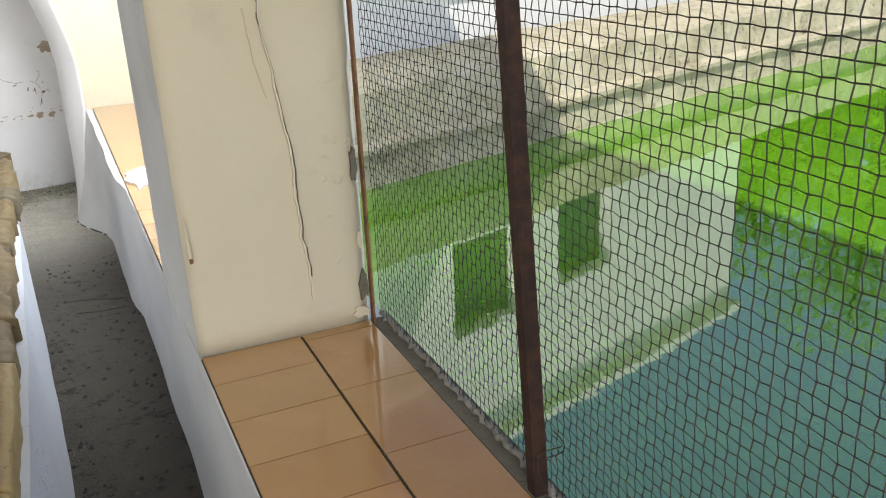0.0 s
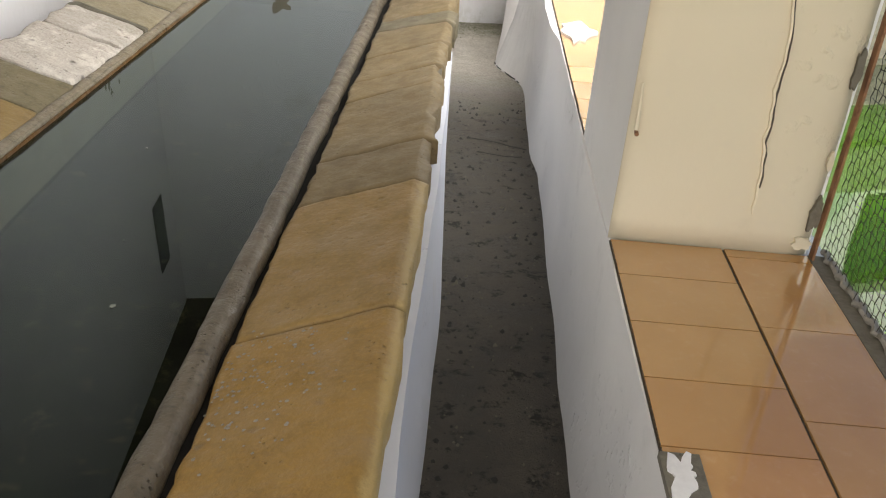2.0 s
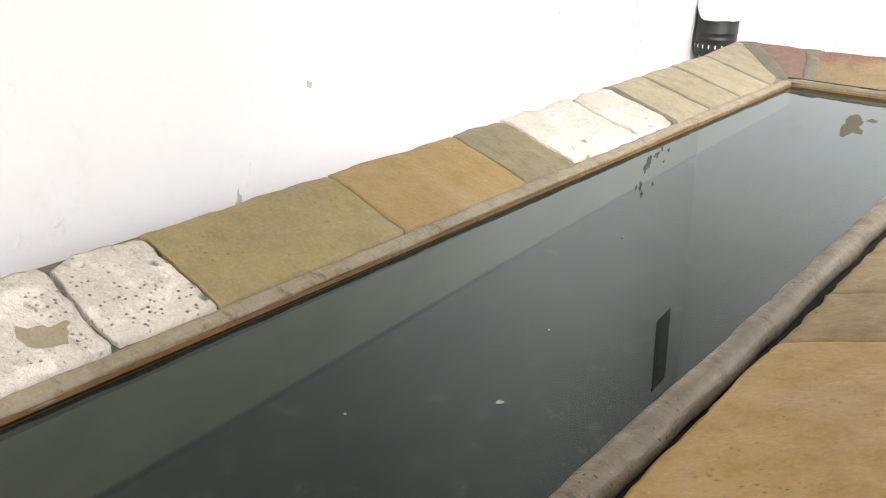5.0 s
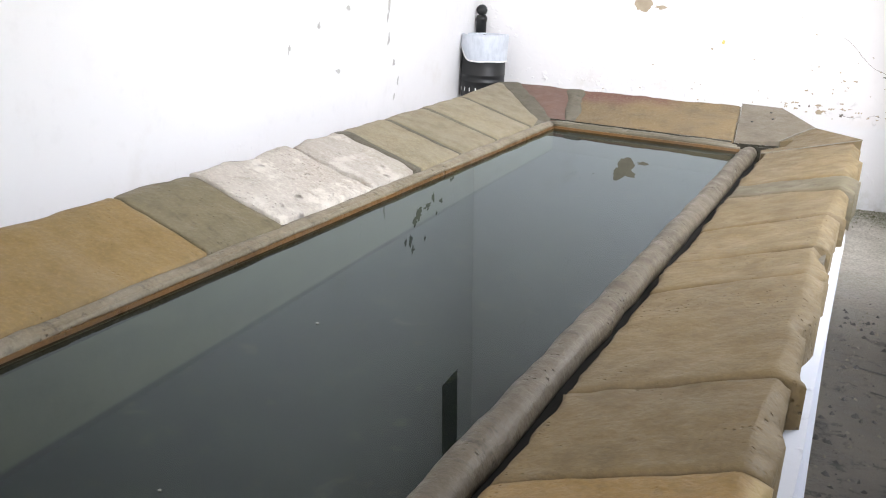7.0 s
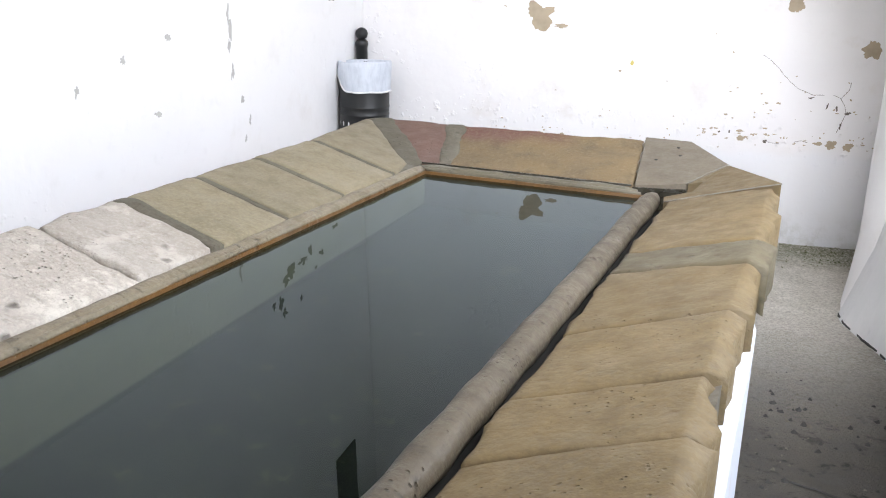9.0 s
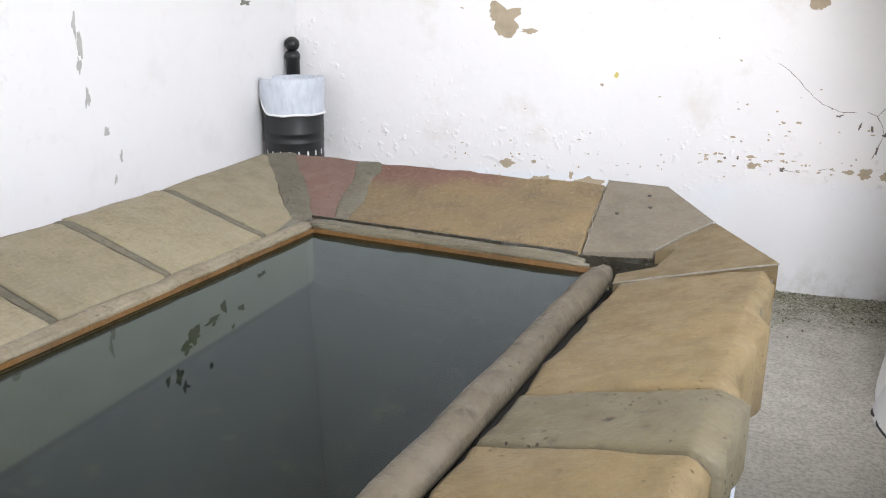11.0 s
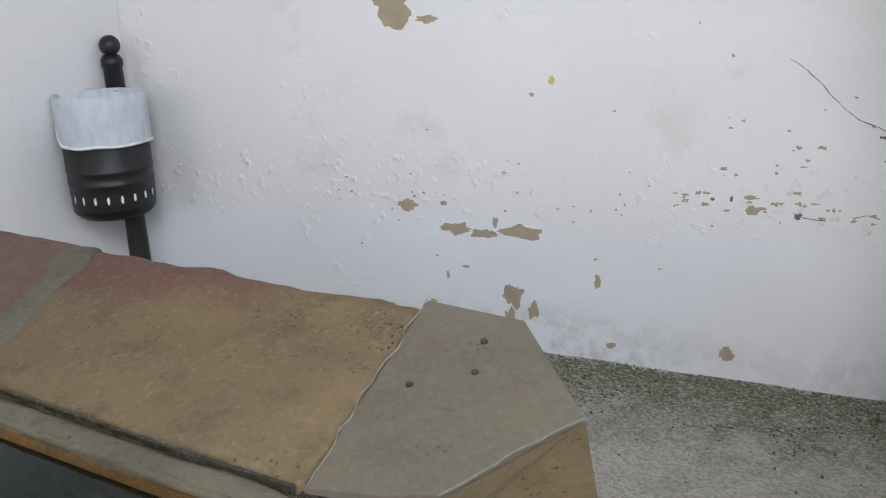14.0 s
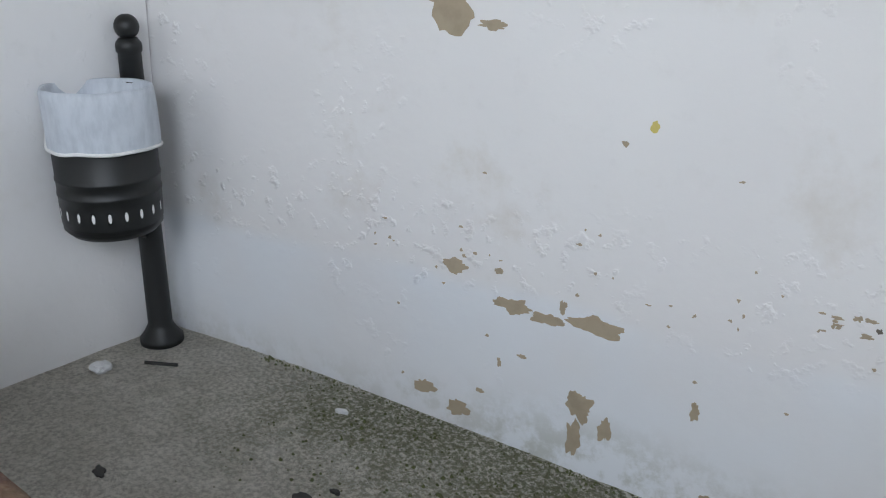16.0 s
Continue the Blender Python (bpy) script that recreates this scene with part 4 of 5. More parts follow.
for x0, y0, x1, y1, w, seed in ((-1.99, 6.104, -1.62, 6.106, 0.0045, 71), (-1.62, 6.106, -1.30, 6.103, 0.006, 72), (-1.30, 6.103, -1.06, 6.107, 0.009, 73)):
    line = [(x0 + (x1 - x0) * i / 16, y0 + (y1 - y0) * i / 16, 0.5985) for i in range(17)]
    part("joint_dirt", crack(line, UP, w, seed, proud=0.004, steps=3), BLACK_WET, trough, "black joint, painted shade along the right rim and damp dirt at the end")
# overflow slot
bm = bmesh.new()
box(bm, (-1.03, 5.96, 0.44), (-0.78, 6.17, 0.50))
box(bm, (-0.80, 5.96, 0.50), (-0.775, 6.17, 0.60))
box(bm, (-1.03, 6.12, 0.50), (-0.80, 6.145, 0.585))
prism(bm, [(-1.056, 6.102), (-0.95, 6.124), (-0.852, 6.157), (-0.852, 6.170), (-0.95, 6.142), (-1.052, 6.122)], 0.46, 0.593)
part("overflow_slot", bm, BLACK_WET, trough, "dark wet overflow slot")

RIGHT = [(-0.5, 0.30, GOLD), (0.30, 1.05, GOLD), (1.05, 2.20, GOLD), (2.20, 2.945, GOLD_TAN), (2.945, 3.30, TAN), (3.30, 3.93, TAN), (3.93, 4.187, TAN), (4.187, 4.555, TAN), (4.555, 4.90, TAN), (4.90, 5.15, MOTTLED), (5.15, 5.862, TAN)]
for k, (y0, y1, mat) in enumerate(RIGHT):
    g = 0.0018
    wear = 0.4 if y1 < 3 else 1.0
    lean0, lean1 = (0.02 if y > 5 else 0.06 if y > 4.8 else -0.085 for y in (y0, y1))
    gap = XR + (0.0 if y1 < 3 else 0.006)
    t0, t1 = 0.006 * wear * math.sin(k * 5.1), 0.010 * math.sin(k * 3.7 + 1)
    part("coping_stone", slab((gap, y0 + g + lean0, 0.602), (-0.482 + t0, y0 + g, 0.718 + 0.4 * t0), (-0.482 + t0, y1 - g, 0.718 + 0.4 * t0), (gap + t1 * 0.5, y1 - g + lean1, 0.602), 0.17 if y0 > 5 else 0.12, 40 + k,
         rough=0.005, edge=0.030, ragged=(0.003, 0.024 * wear, 0.003, 0.012)), mat, trough, smooth=True)

me = bpy.data.meshes.new("trough_water")
me.from_pydata([(-1.943, YS, WATER_Z), (-0.977, YS, WATER_Z), (-0.977, 6.033, WATER_Z), (-1.943, 6.033, WATER_Z)], [], [(0, 1, 2, 3)])
me.materials.append(WATER)
water = tagged(new("trough_water", me), "still clear dark water in the stone trough", "water", kind="structure")
water.visible_shadow = False

# what floats on the water
for k, (x, y, w) in enumerate(((-1.249, 2.277, 0.018), (-1.462, 2.035, 0.006), (-1.35, 2.62, 0.005), (-1.52, 3.30, 0.008))):
    leaf = blob(Vector((x, y, WATER_Z + 0.001)), Vector((0.8, 0.6, 0)), Vector((-0.6, 0.8, 0)), UP, w, w * 0.6, 130 + k, proud=0.002, points=14, jag=0.3)
    tagged(link("floating_leaf", leaf, LEAF_DRY), "small pale leaf floating on the water", "leaf", group="leaves on the water")

# lime flecks on the golden slab and a repair on a pale one
fleck_rng = random.Random(8)
verts, faces = [], []
for k in range(170):
    x = -0.90 + abs(fleck_rng.gauss(0.10, 0.10))
    y = fleck_rng.gauss(1.93, 0.16)
    if not (-0.88 < x < -0.52 and 1.64 < y < 2.15):
        continue
    z = 0.600 + 0.118 * (x + 0.895) / 0.413 + 0.0035
    r, a = fleck_rng.uniform(0.0025, 0.006), fleck_rng.uniform(0, 6)
    base = len(verts)
    verts += [(x + r * math.cos(a + q * 1.2566) * fleck_rng.uniform(0.6, 1.3), y + r * math.sin(a + q * 1.2566), z + 0.286 * r * math.cos(a + q * 1.2566)) for q in range(5)]
    verts.append((x, y, z + 0.002))
    faces += [(base + q, base + (q + 1) % 5, base + 5) for q in range(5)]
me = bpy.data.meshes.new("lime_flecks")
me.from_pydata(verts, [], faces)
me.materials.append(MORTAR_WHITE)
flecks = new("lime_flecks", me)
flecks.parent = trough
tagged(flecks, "pale lime flecks on the golden slab", kind="stuff")
slope = Vector((-0.95, 0, 0.31)).normalized()
part("repair", blob(Vector((-2.13, 1.76, 0.642)), slope, Vector((0, 1, 0)), Vector((0.31, 0, 0.95)), 0.13, 0.12, 141, proud=0.006, jag=0.3), BEIGE, trough, "beige mortar repair in the pale slab")

# cracks and loose crumbs on the floor, moss along the end wall
part("crack", crack([(-0.36, 5.10, 0.004), (-0.20, 5.06, 0.005), (-0.02, 4.98, 0.004)], UP, 0.006, 31), DARK_DIRT, floor, "dark crack in the concrete")
part("crack", crack([(-0.30, 4.90, 0.004), (-0.15, 4.86, 0.004), (-0.05, 4.87, 0.004)], UP, 0.004, 32), DARK_DIRT, floor, "dark crack in the concrete")

seam = [(-0.195, 6.90), (-0.17, 6.72), (-0.10, 6.48), (-0.045, 6.34), (0.0, 6.15)]
part("crack", crack([(x, y, floor_z(x, y) + 0.006) for x, y in seam], UP, 0.005, 34, proud=0.004), DARK_DIRT, floor, "dark seam along the foot of the wall")


def crumbs(name, material, label, count, seed, place, size):
    r = random.Random(seed)
    verts, faces = [], []
    for k in range(count):
        x, y = place(r)
        s = r.uniform(*size)
        z = floor_z(x, y)
        base = len(verts)
        turn = r.uniform(0, 6.28)
        for q in range(5):
            a = turn + q * 1.2566
            verts.append((x + s * math.cos(a) * r.uniform(0.6, 1.4), y + s * math.sin(a) * r.uniform(0.6, 1.4), z - 0.004))
        verts.append((x + r.uniform(-0.3, 0.3) * s, y + r.uniform(-0.3, 0.3) * s, z + s * r.uniform(0.5, 1.1)))
        faces += [(base + q, base + (q + 1) % 5, base + 5) for q in range(5)]
    me = bpy.data.meshes.new(name)
    me.from_pydata(verts, [], faces)
    me.materials.append(material)
    ob = new(name, me)
    ob.parent = floor
    tagged(ob, label, kind="stuff")


def along_wall(r):
    s = r.uniform(0.35, 3.1)
    d = abs(r.gauss(0.0, 0.014)) + 0.003
    p = CORNER + END_ALONG * s + END_OUT * d
    return p.x, p.y


def mossy(r):
    s = r.uniform(0.7, 3.1)
    d = abs(r.gauss(0.0, 0.28)) + 0.02
    p = CORNER + END_ALONG * s + END_OUT * d
    return p.x, p.y


def channel(r):
    return (r.choice((-0.37, 0.0)) + r.gauss(0, 0.05) if r.random() < 0.6 else r.uniform(-0.4, 0.0)), r.uniform(0.4, 5.9)


MOSS = plain("moss", (0.11, 0.12, 0.05), 0.95)
crumbs("moss_clumps", MOSS, "dark green moss along the foot of the wall", 420, 3, along_wall, (0.003, 0.008))
crumbs("moss_tufts", MOSS, "thin moss on the concrete", 900, 4, mossy, (0.003, 0.009))
crumbs("grit", GRIT, "pale crumbs of fallen plaster", 900, 5, mossy, (0.002, 0.006))
crumbs("grit", GRIT, "pale crumbs of fallen plaster", 380, 6, along_wall, (0.003, 0.010))
crumbs("channel_grit", MORTAR, "crumbs of mortar in the channel", 500, 7, channel, (0.003, 0.011))
crumbs("channel_dirt", DARK_DIRT, "dark dirt in the channel", 420, 9, channel, (0.004, 0.016))

# ---- fence on the ledge ----


def wire_panel(y0, y1, z0, z1, x, pitch, label):
    verts, faces = [], []
    rad = 0.0013

    def wire(points):
        base = len(verts)
        for i, p in enumerate(points):
            verts.extend((p + Vector((rad, rad, 0)), p + Vector((-rad, 0.3 * rad, rad)), p + Vector((0, -rad, -rad))))
            if i:
                o = base + 3 * i
                for k in range(3):
                    j = (k + 1) % 3
                    faces.append((o - 3 + k, o - 3 + j, o + j, o + k))

    n, m = int((y1 - y0) / pitch), int((z1 - z0) / pitch)
    for i in range(n + 1):
        wire([Vector((x + 0.002 * (-1) ** (i + j), y0 + i * pitch + 0.0007 * (-1) ** j, z0 + pitch * j / 1.0)) for j in range(m + 1)])
    for j in range(m + 1):
        wire([Vector((x - 0.002 * (-1) ** (i + j), y0 + i * pitch, z0 + j * pitch + 0.0006 * (-1) ** i)) for i in range(n + 1)])
    me = bpy.data.meshes.new("wire_mesh")
    me.from_pydata(verts, [], faces)
    me.materials.append(WIRE)
    ob = new("wire_mesh", me)
    ob.parent = fence
    tagged(ob, label, kind="stuff")


fence = thing("fence", "rusty crimped wire mesh fence with dark steel posts on the ledge", "fence")
for y in (1.53, -0.30, -2.0):
    bm = bmesh.new()
    foot = [bm.verts.new((x, y + dy, LEDGE - 0.01)) for x, dy in ((0.607, -0.017), (0.642, -0.017), (0.642, 0.017), (0.607, 0.017))]
    head = [bm.verts.new((v.co.x, v.co.y + 0.105 * (4.02 - LEDGE), 4.02)) for v in foot]
    bm.faces.new(foot[::-1])
    bm.faces.new(head)
    for k in range(4):
        bm.faces.new((foot[k], foot[(k + 1) % 4], head[(k + 1) % 4], head[k]))
    soften(bm, 0.004, 2)
    part("post", bm, POST, fence, "dark brown painted steel post")
bm = bmesh.new()
box(bm, (0.606, 2.545, LEDGE), (0.613, 2.572, 4.0))
part("flat_bar", bm, IRON, fence, "rusty flat bar against the pillar")
wire_panel(1.46, 2.60, LEDGE + 0.01, 2.70, 0.646, 0.025, "fine crimped wire mesh")
wire_panel(-0.29, 1.46, LEDGE + 0.01, 2.70, 0.646, 0.025, "crimped wire mesh")
bm = bmesh.new()
pts = []
for i in range(90):
    y = 1.30 + 1.28 * i / 89
    pts.append((0.648 + 0.004 * math.sin(i * 2.1), y, LEDGE + 0.010 + 0.006 * math.sin(i * 1.3)))
tube(bm, pts, [0.007 + 0.004 * abs(math.sin(i * 1.7)) for i in range(90)], 6)
part("mesh_hem", bm, MORTAR_WHITE, fence, "plaster-smeared folded mesh edge")
bm = bmesh.new()
for k in range(4):
    a = 0.5 + 1.4 * k
    tube(bm, [(0.63 + 0.03 * math.cos(a + 0.5 * i), 1.48 + 0.02 + 0.025 * math.sin(a * 2 + 0.7 * i), LEDGE + 0.02 + 0.03 * k + 0.012 * i) for i in range(6)], 0.0016, 5)
part("tie_wire", bm, WIRE, fence, "loose twisted tie wire")

# ---- litter bin ----
litter_bin = thing("litter_bin", "black metal litter bin on a post with a white bag", "litter bin")
BX, BY = -3.10, 7.60
BZ = floor_z(BX, BY)
bm = bmesh.new()
lathe(bm, [(0.075, BZ), (0.075, BZ + 0.02), (0.062, BZ + 0.035), (0.048, BZ + 0.06), (0.042, BZ + 0.075), (0.036, 0.955), (0.040, 0.960), (0.041, 0.975), (0.040, 0.985), (0.030, 1.0), (0.022, 1.003)], 24, (BX, BY))
part("post", bm, BIN_BLACK, litter_bin, smooth=True)
bm = bmesh.new()
lathe(bm, [(0.012, 0.995)] + [(0.039 * math.sin(math.pi * (0.12 + 0.88 * i / 10)), 1.036 - 0.039 * math.cos(math.pi * (0.12 + 0.88 * i / 10))) for i in range(10)], 20, (BX, BY))
part("ball_finial", bm, BIN_BLACK, litter_bin, smooth=True)
AWAY = Vector((0.109, -0.170, 0)).normalized()
CX, CY = BX + 0.109, BY - 0.170
SL_Z0, SL_Z1 = 0.500, 0.535
bm = bmesh.new()
SIDES = 80
prof = [(0.02, 0.430), (0.09, 0.430), (0.128, 0.438), (0.144, 0.455), (0.150, 0.480), (0.151, SL_Z0), (0.152, SL_Z1), (0.152, 0.565), (0.154, 0.567), (0.154, 0.575), (0.152, 0.577), (0.153, 0.612), (0.155, 0.614), (0.155, 0.622), (0.153, 0.624), (0.155, 0.872), (0.150, 0.872), (0.148, 0.46)]
rings = []
for r, z in prof:
    rings.append([bm.verts.new((CX + r * math.cos(2 * math.pi * i / SIDES), CY + r * math.sin(2 * math.pi * i / SIDES), z)) for i in range(SIDES)])
for k, (a, b) in enumerate(zip(rings, rings[1:])):
    for i in range(SIDES):
        if k == 5 and i % 4 == 1:
            continue
        j = (i + 1) % SIDES
        bm.faces.new((a[i], a[j], b[j], b[i]))
bm.faces.new(rings[0][::-1])
bm.faces.new(rings[-1])
part("basket", bm, BIN_BLACK, litter_bin, "round black metal basket with a row of slots", smooth=True)
for i in range(SIDES):
    if i % 4 == 1:
        bm = bmesh.new()
        t = 2 * math.pi * (i + 0.5) / SIDES
        c = Vector((CX + 0.1505 * math.cos(t), CY + 0.1505 * math.sin(t), (SL_Z0 + SL_Z1) / 2))
        side = Vector((-math.sin(t), math.cos(t), 0))
        out = Vector((math.cos(t), math.sin(t), 0))
        ring = [bm.verts.new(c + side * 0.0052 * math.cos(a) + UP * 0.015 * math.sin(a) + out * 0.0008) for a in [2 * math.pi * q / 12 for q in range(12)]]
        bm.faces.new(ring)
        part("slot", bm, BAG_HEM, litter_bin, "oval slot with the white bag behind")
bm = bmesh.new()
rings = []
for k, (dr, z) in enumerate([(-0.150, 0.735), (-0.09, 0.73), (-0.02, 0.755), (-0.014, 0.84), (-0.003, 0.886), (0.004, 0.888), (0.008, 0.874), (0.008, 0.80), (0.008, 0.74), (0.007, 0.705)]):
    ring = []
    for i in range(64):
        t = 2 * math.pi * i / 64
        fold = 0.002 * math.sin(5 * t + k) + 0.004 * noise.noise(Vector((math.cos(t) * 3, math.sin(t) * 3, z * 9)))
        dz = 0.010 * noise.noise(Vector((math.cos(t) * 2, math.sin(t) * 2, 5))) - 0.012 * math.cos(t - 2.4)
        lift = math.exp(-((t - 3.5) / 0.6) ** 2) * (0.0, 0.0, 0.0, 0.0, 0.0, 0.0, 0.0, 0.035, 0.085, 0.125)[k]
        ring.append(bm.verts.new((CX + (0.155 + dr + fold) * math.cos(t), CY + (0.155 + dr + fold) * math.sin(t), z + lift + dz * (1 if k > 6 else 0.5))))
    rings.append(ring)
for a, b in zip(rings, rings[1:]):
    for i in range(64):
        j = (i + 1) % 64
        bm.faces.new((a[i], a[j], b[j], b[i]))
hem_ring = [v.co.copy() for v in rings[-1]]
bag = part("bag", bm, BAG, litter_bin, "thin white plastic bag folded over the rim", smooth=True)
bm = bmesh.new()
tube(bm, hem_ring + hem_ring[:2], 0.006, 6)
part("bag_hem", bm, BAG_HEM, bag, "gathered white hem", smooth=True)
bm = bmesh.new()
perp = Vector((-AWAY.y, AWAY.x, 0)) * 0.008
pts = [(0.03, 0.30), (0.035, 0.34), (0.07, 0.385), (0.14, 0.425), (0.14, 0.440), (0.03, 0.440)]
ring_a = [bm.verts.new(Vector((BX, BY, z)) + AWAY * d + perp) for d, z in pts]
ring_b = [bm.verts.new(Vector((BX, BY, z)) + AWAY * d - perp) for d, z in pts]
bm.faces.new(ring_a)
bm.faces.new(ring_b[::-1])
for i in range(len(pts)):
    j = (i + 1) % len(pts)
    bm.faces.new((ring_a[i], ring_a[j], ring_b[j], ring_b[i]))
part("bracket", bm, BIN_BLACK, litter_bin, "curved support bracket")

# ---- peeled patches and cracks of the end wall ----
PATCHES = [(1.18, 1.175, 0.17, 0.15, 1), (1.30, 1.115, 0.08, 0.026, 2), (1.205, 0.44, 0.075, 0.04, 3), (1.40, 0.358, 0.115, 0.045, 4), (1.50, 0.343, 0.10, 0.032, 5),
           (1.645, 0.362, 0.15, 0.045, 6), (1.545, 0.392, 0.02, 0.04, 7), (1.105, 0.018, 0.08, 0.045, 8), (1.225, -0.022, 0.075, 0.05, 9), (1.61, 0.105, 0.075, 0.085, 10),
           (1.60, 0.005, 0.045, 0.12, 11), (1.69, 0.06, 0.04, 0.07, 12), (1.925, 0.19, 0.022, 0.05, 13), (2.385, -0.046, 0.05, 0.05, 14), (1.98, -0.057, 0.035, 0.025, 15),
           (3.10, 1.03, 0.10, 0.10, 16), (2.655, 1.28, 0.08, 0.10, 17), (2.95, 0.47, 0.06, 0.055, 18), (3.05, 0.46, 0.06, 0.05, 19), (2.43, 0.485, 0.045, 0.03, 20), (2.88, 0.475, 0.05, 0.02, 21),
           (1.35, 0.452, 0.025, 0.018, 22), (1.43, 0.21, 0.03, 0.012, 23), (1.30, 0.06, 0.03, 0.014, 24), (1.36, 0.17, 0.012, 0.03, 25), (2.42, 0.53, 0.05, 0.014, 26), (1.68, 0.86, 0.014, 0.014, 27)]
for s, z, w, h, seed in PATCHES:
    part("peeled_patch", blob(end_point(s, z), END_ALONG, UP, END_OUT, w, h, seed, proud=0.0025, jag=0.42, points=40), PEELED, wall_end)
rng = random.Random(5)
for k in range(70):
    s = rng.uniform(0.9, 3.2)
    z = 0.45 + rng.gauss(0, 0.05) + 0.02 * s if rng.random() < 0.65 else rng.uniform(0.0, 1.25)
    if s > 2.3 and rng.random() < 0.5:
        z = rng.uniform(0.45, 0.85)
    part("peeled_patch", blob(end_point(s, z), END_ALONG, UP, END_OUT, rng.uniform(0.004, 0.014), rng.uniform(0.004, 0.010), 40 + k, proud=0.002, jag=0.7, points=12), PEELED, wall_end)
for k in range(44):
    s = rng.uniform(2.15, 3.25)
    z = 0.505 - 0.03 * (s - 2.2) + rng.gauss(0, 0.018) if k % 3 else 0.62 + rng.gauss(0, 0.06)
    part("flaking_paint", blob(end_point(s, z), END_ALONG, UP, END_OUT, rng.uniform(0.008, 0.026), rng.uniform(0.005, 0.013), 400 + k, proud=0.003, jag=0.7, points=20), PEELED, wall_end)
part("yellow_spot", blob(end_point(1.748, 0.91), END_ALONG, UP, END_OUT, 0.022, 0.028, 90, proud=0.002, points=14), SPOT_YELLOW, wall_end, "small yellow spot")
for k, line in enumerate(([(2.50, 0.985), (2.56, 0.95), (2.64, 0.865), (2.72, 0.80), (2.80, 0.765), (2.88, 0.765)], [(2.92, 0.77), (2.97, 0.75), (3.0, 0.70), (3.01, 0.66)], [(2.97, 0.75), (3.01, 0.80), (3.015, 0.845)],
                          [(3.01, 0.66), (2.99, 0.60), (2.97, 0.545)], [(2.57, 0.475), (2.62, 0.466), (2.66, 0.465)], [(2.74, 0.478), (2.78, 0.49), (2.82, 0.478)], [(0.25, 4.1), (0.41, 3.70), (0.55, 3.42), (0.70, 3.22), (0.9, 3.1)])):
    part("crack", crack([end_point(s, z) for s, z in line], END_OUT, 0.0018, 20 + k, proud=0.0025), CRACK, wall_end, "hairline crack in the plaster")
for s, z, w, h, seed in ((2.80, 0.745, 0.03, 0.014, 1), (2.90, 0.70, 0.012, 0.03, 2), (2.955, 0.685, 0.015, 0.025, 3), (3.02, 0.665, 0.030, 0.018, 4), (2.99, 0.585, 0.010, 0.028, 5), (2.57, 0.475, 0.03, 0.018, 6), (2.30, 0.52, 0.011, 0.012, 7), (2.36, 0.525, 0.009, 0.014, 8)):
    part("flaking_paint", blob(end_point(s, z), END_ALONG, UP, END_OUT, w, h, 200 + seed, proud=0.0035, jag=0.8, points=18), CRACK, wall_end)

# narrow slit high on the left wall
bm = bmesh.new()
y0, y1 = 7.04, 7.35
prism(bm, [(left_wall_x(y0) - 0.02, y0), (left_wall_x(y0) + 0.006, y0), (left_wall_x(y1) + 0.006, y1), (left_wall_x(y1) - 0.02, y1)], 2.80, 3.45)
for v in bm.verts:
    v.co.x += 0.045 * v.co.z
slit = part("slit_window", bm, DARK_PANE, wall_left, "dark narrow slit window high in the wall")

# flaked paint on the left wall
FLAKE_GREY = plain("grey_bared_render", (0.20, 0.20, 0.17), 0.95, bumpy=0.003)
FLAKE_PALE = plain("pale_bared_render", (0.46, 0.45, 0.42), 0.95, bumpy=0.003)
LEFT_BACK = Vector((0.1, -1, 0)).normalized()
LEFT_UP = Vector((0.045, 0, 1)).normalized()


def left_flake(y, z, w, h, seed, material):
    part("flaking_paint", blob(Vector((left_wall_x(y, z), y, z)), LEFT_BACK, LEFT_UP, LEFT_OUT, w, h, seed, proud=0.002, jag=0.75, points=22), material, wall_left)


for k, (y, z, w, h) in enumerate(((6.62, 1.355, 0.10, 0.075), (6.56, 1.39, 0.07, 0.05), (6.78, 1.345, 0.12, 0.035), (6.87, 1.31, 0.035, 0.06), (6.48, 1.50, 0.04, 0.07), (6.51, 1.57, 0.05, 0.05),
                                  (7.24, 1.25, 0.09, 0.03), (6.93, 1.43, 0.03, 0.02), (6.72, 1.55, 0.03, 0.03), (7.02, 1.36, 0.05, 0.03), (6.40, 1.49, 0.03, 0.04))):
    left_flake(y, z, w, h, 300 + k, FLAKE_GREY)
for k, (y, z, w, h) in enumerate(((6.09, 1.20, 0.02, 0.06), (6.11, 1.12, 0.018, 0.09), (6.10, 1.06, 0.016, 0.05), (6.13, 0.93, 0.026, 0.06), (6.22, 0.79, 0.022, 0.03), (6.29, 0.67, 0.018, 0.05),
                                  (6.25, 0.59, 0.016, 0.03), (5.32, 1.05, 0.03, 0.03), (5.53, 0.81, 0.04, 0.018), (5.05, 0.96, 0.02, 0.04), (5.62, 1.12, 0.03, 0.03), (3.09, 0.90, 0.03, 0.02), (2.73, 0.53, 0.02, 0.09))):
    left_flake(y, z, w, h, 330 + k, FLAKE_PALE)

# ---- tiles of the ledge ----
bm = bmesh.new()
box(bm, (PARAPET + 0.004, -2.3, LEDGE - 0.012), (0.60, 2.575, LEDGE - 0.003))
box(bm, (PARAPET + 0.004, 3.38, LEDGE - 0.012), (0.585, 6.92, LEDGE - 0.003))
part("grout_bed", bm, GROUT, wall_right, "dark grout between the tiles")
bm = bmesh.new()
box(bm, (0.603, -2.3, LEDGE - 0.013), (0.672, 2.574, LEDGE + 0.001))
soften(bm, 0.004, 2)
part("mortar_strip", bm, MORTAR, wall_right, "dirty mortar strip under the fence")
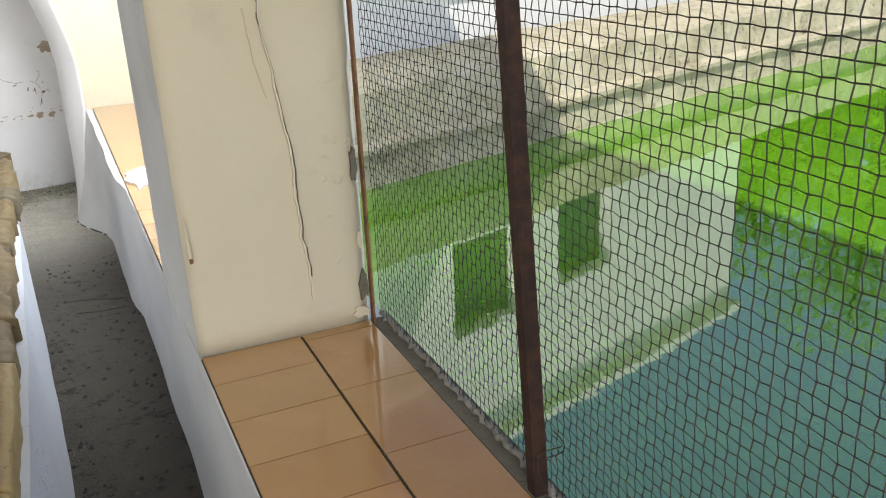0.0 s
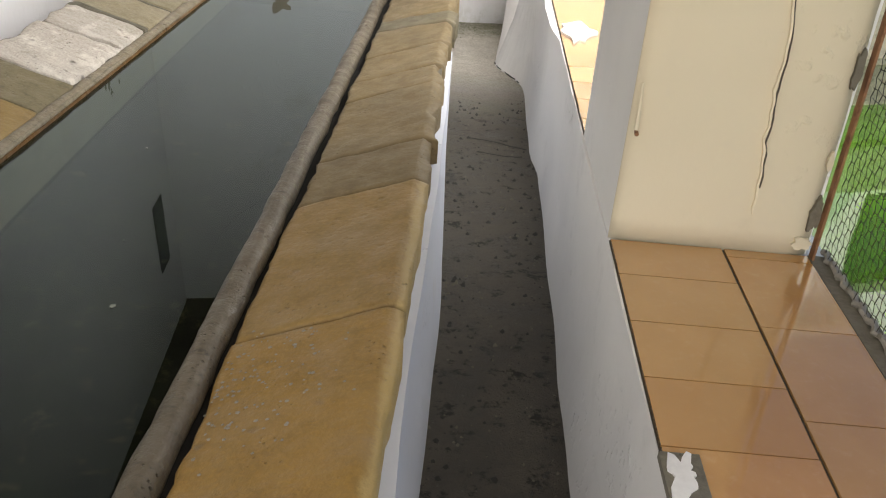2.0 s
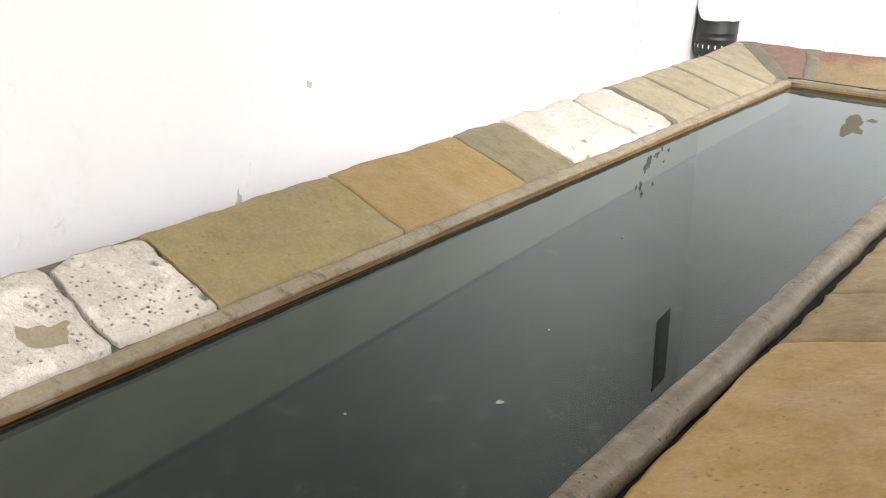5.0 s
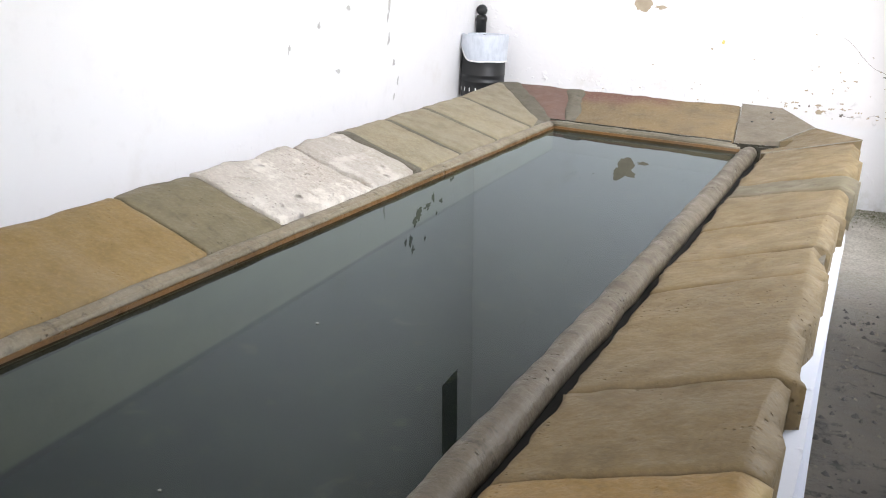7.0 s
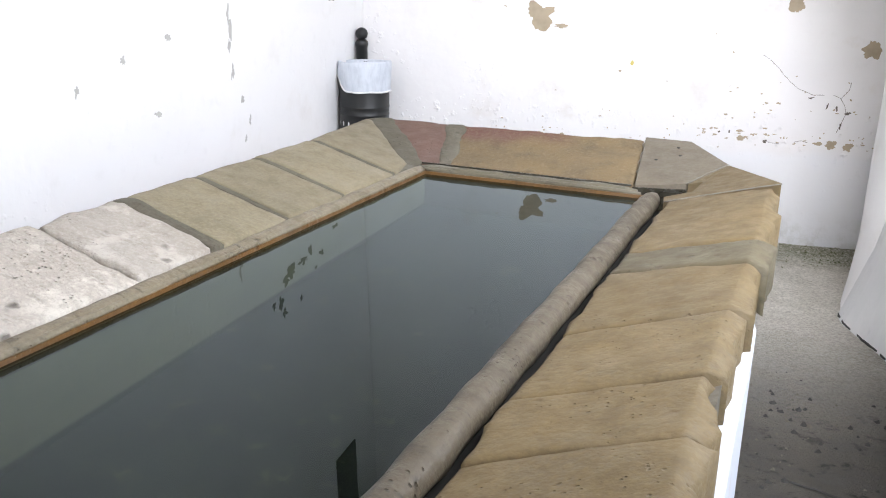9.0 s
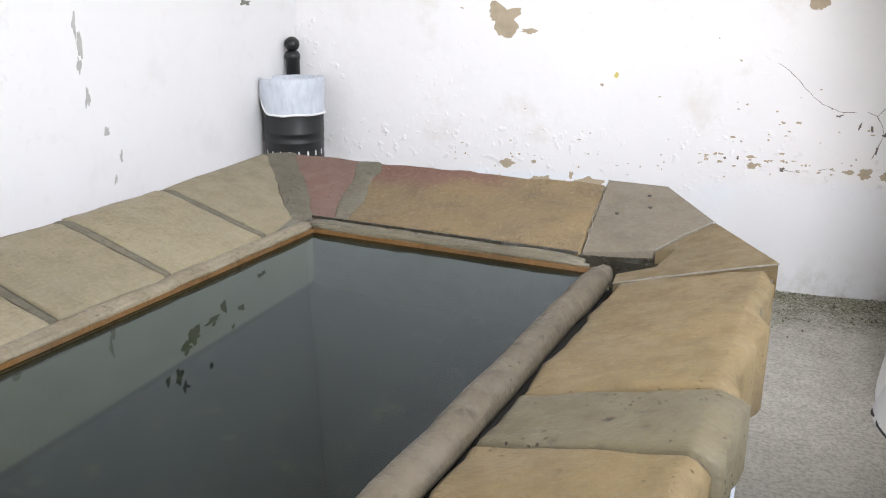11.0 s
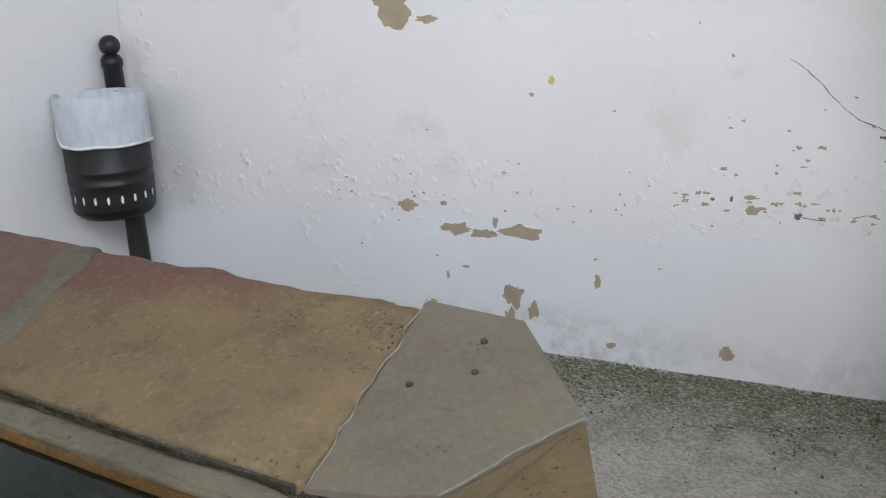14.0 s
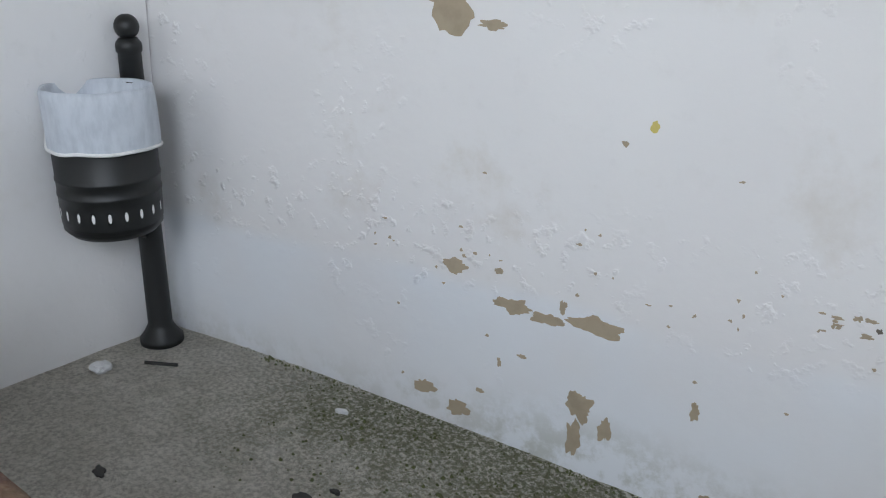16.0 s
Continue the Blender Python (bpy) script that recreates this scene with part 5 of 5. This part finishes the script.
tile_meshes = {}


def lay_tile(x0, x1, y0, y1):
    key = (round(x1 - x0, 3), round(y1 - y0, 3))
    if key not in tile_meshes:
        bm = bmesh.new()
        box(bm, (-key[0] / 2, -key[1] / 2, -0.008), (key[0] / 2, key[1] / 2, 0))
        soften(bm, 0.0018, 1)
        me = bpy.data.meshes.new("tile")
        bm.to_mesh(me)
        bm.free()
        me.materials.append(TILE)
        tile_meshes[key] = me
    ob = new("tile", tile_meshes[key])
    ob.location = ((x0 + x1) / 2, (y0 + y1) / 2, LEDGE + 0.002)
    ob.rotation_euler = (radians(rng.uniform(-0.25, 0.25)), radians(rng.uniform(-0.25, 0.25)), 0)
    ob.parent = wall_right


for start, stop, first in ((-2.3, 2.57, 2.38), (3.39, 6.915, 6.83)):
    y, top = first, stop
    while top > start + 0.05:
        low = max(y, start)
        lay_tile(PARAPET + 0.006, 0.362, low + 0.002, top - 0.002)
        top, y = low, low - 0.22
    y, top = first + 0.145 if start < 0 else first, stop
    while top > start + 0.05:
        low = max(y, start)
        lay_tile(0.370, 0.600, low + 0.002, top - 0.002)
        top, y = low, low - 0.345

# broken corner of the ledge where tiles are missing
bm = bmesh.new()
box(bm, (PARAPET - 0.003, 0.6, LEDGE - 0.01), (0.125, 1.70, LEDGE + 0.006))
soften(bm, 0.003, 1)
part("bare_mortar", bm, MORTAR, wall_right, "bare mortar where a tile strip is missing")
part("paint_flake", blob(Vector((0.085, 1.645, LEDGE + 0.007)), Vector((1, 0, 0)), Vector((0, 1, 0)), UP, 0.065, 0.10, 71, proud=0.003, jag=0.7), LITTER_WHITE, wall_right, "white paint flake")
part("paint_flake", blob(Vector((0.09, 1.45, LEDGE + 0.007)), Vector((1, 0, 0)), Vector((0, 1, 0)), UP, 0.02, 0.025, 72, proud=0.003, jag=0.7), LITTER_WHITE, wall_right, "white paint flake")
sheet = blob(Vector((0.14, 4.75, LEDGE + 0.006)), Vector((1, 0, 0)), Vector((0, 1, 0)), UP, 0.15, 0.34, 75, proud=0.006, jag=0.5)
tagged(link("paper_scrap", sheet, LITTER_WHITE), "crumpled white paper scrap lying on the ledge", "paper")

# ---- litter on the floor ----
bm = bmesh.new()
bmesh.ops.create_icosphere(bm, subdivisions=3, radius=0.03)
for v in bm.verts:
    v.co *= 1 + 0.45 * noise.noise(v.co * 60)
    v.co.z *= 0.6
    v.co.x *= 1.2
bmesh.ops.translate(bm, verts=bm.verts[:], vec=(-3.03, 7.34, floor_z(-3.03, 7.34) + 0.016))
tagged(link("crumpled_wrapper", bm, LITTER_WHITE), "crumpled clear plastic wrapper on the floor", "litter")
bm = bmesh.new()
tube(bm, [(-2.955, 7.455, -0.035), (-2.90, 7.487, -0.032), (-2.86, 7.52, -0.034)], 0.006, 7)
tagged(link("stick", bm, DARK_DIRT), "short dark stick on the floor", "litter")
bm = blob(Vector((-2.285, 7.745, floor_z(-2.285, 7.745) + 0.008)), Vector((1, 0.4, 0)).normalized(), Vector((-0.4, 1, 0)).normalized(), UP, 0.045, 0.022, 81, proud=0.006)
tagged(link("paper_scrap", bm, LITTER_WHITE), "tiny white paper scrap on mossy concrete", "paper")
for k, (x, y, w) in enumerate(((-2.034, 7.396, 0.06), (-2.0, 7.477, 0.028), (-2.497, 7.068, 0.05), (-1.75, 7.25, 0.03))):
    bm = blob(Vector((x, y, floor_z(x, y) + 0.004)), Vector((1, 0, 0)), Vector((0, 1, 0)), UP, w, w * 0.6, 84 + k, proud=0.004)
    part("gum_stain", bm, DARK_DIRT, floor, "dark gum stain")
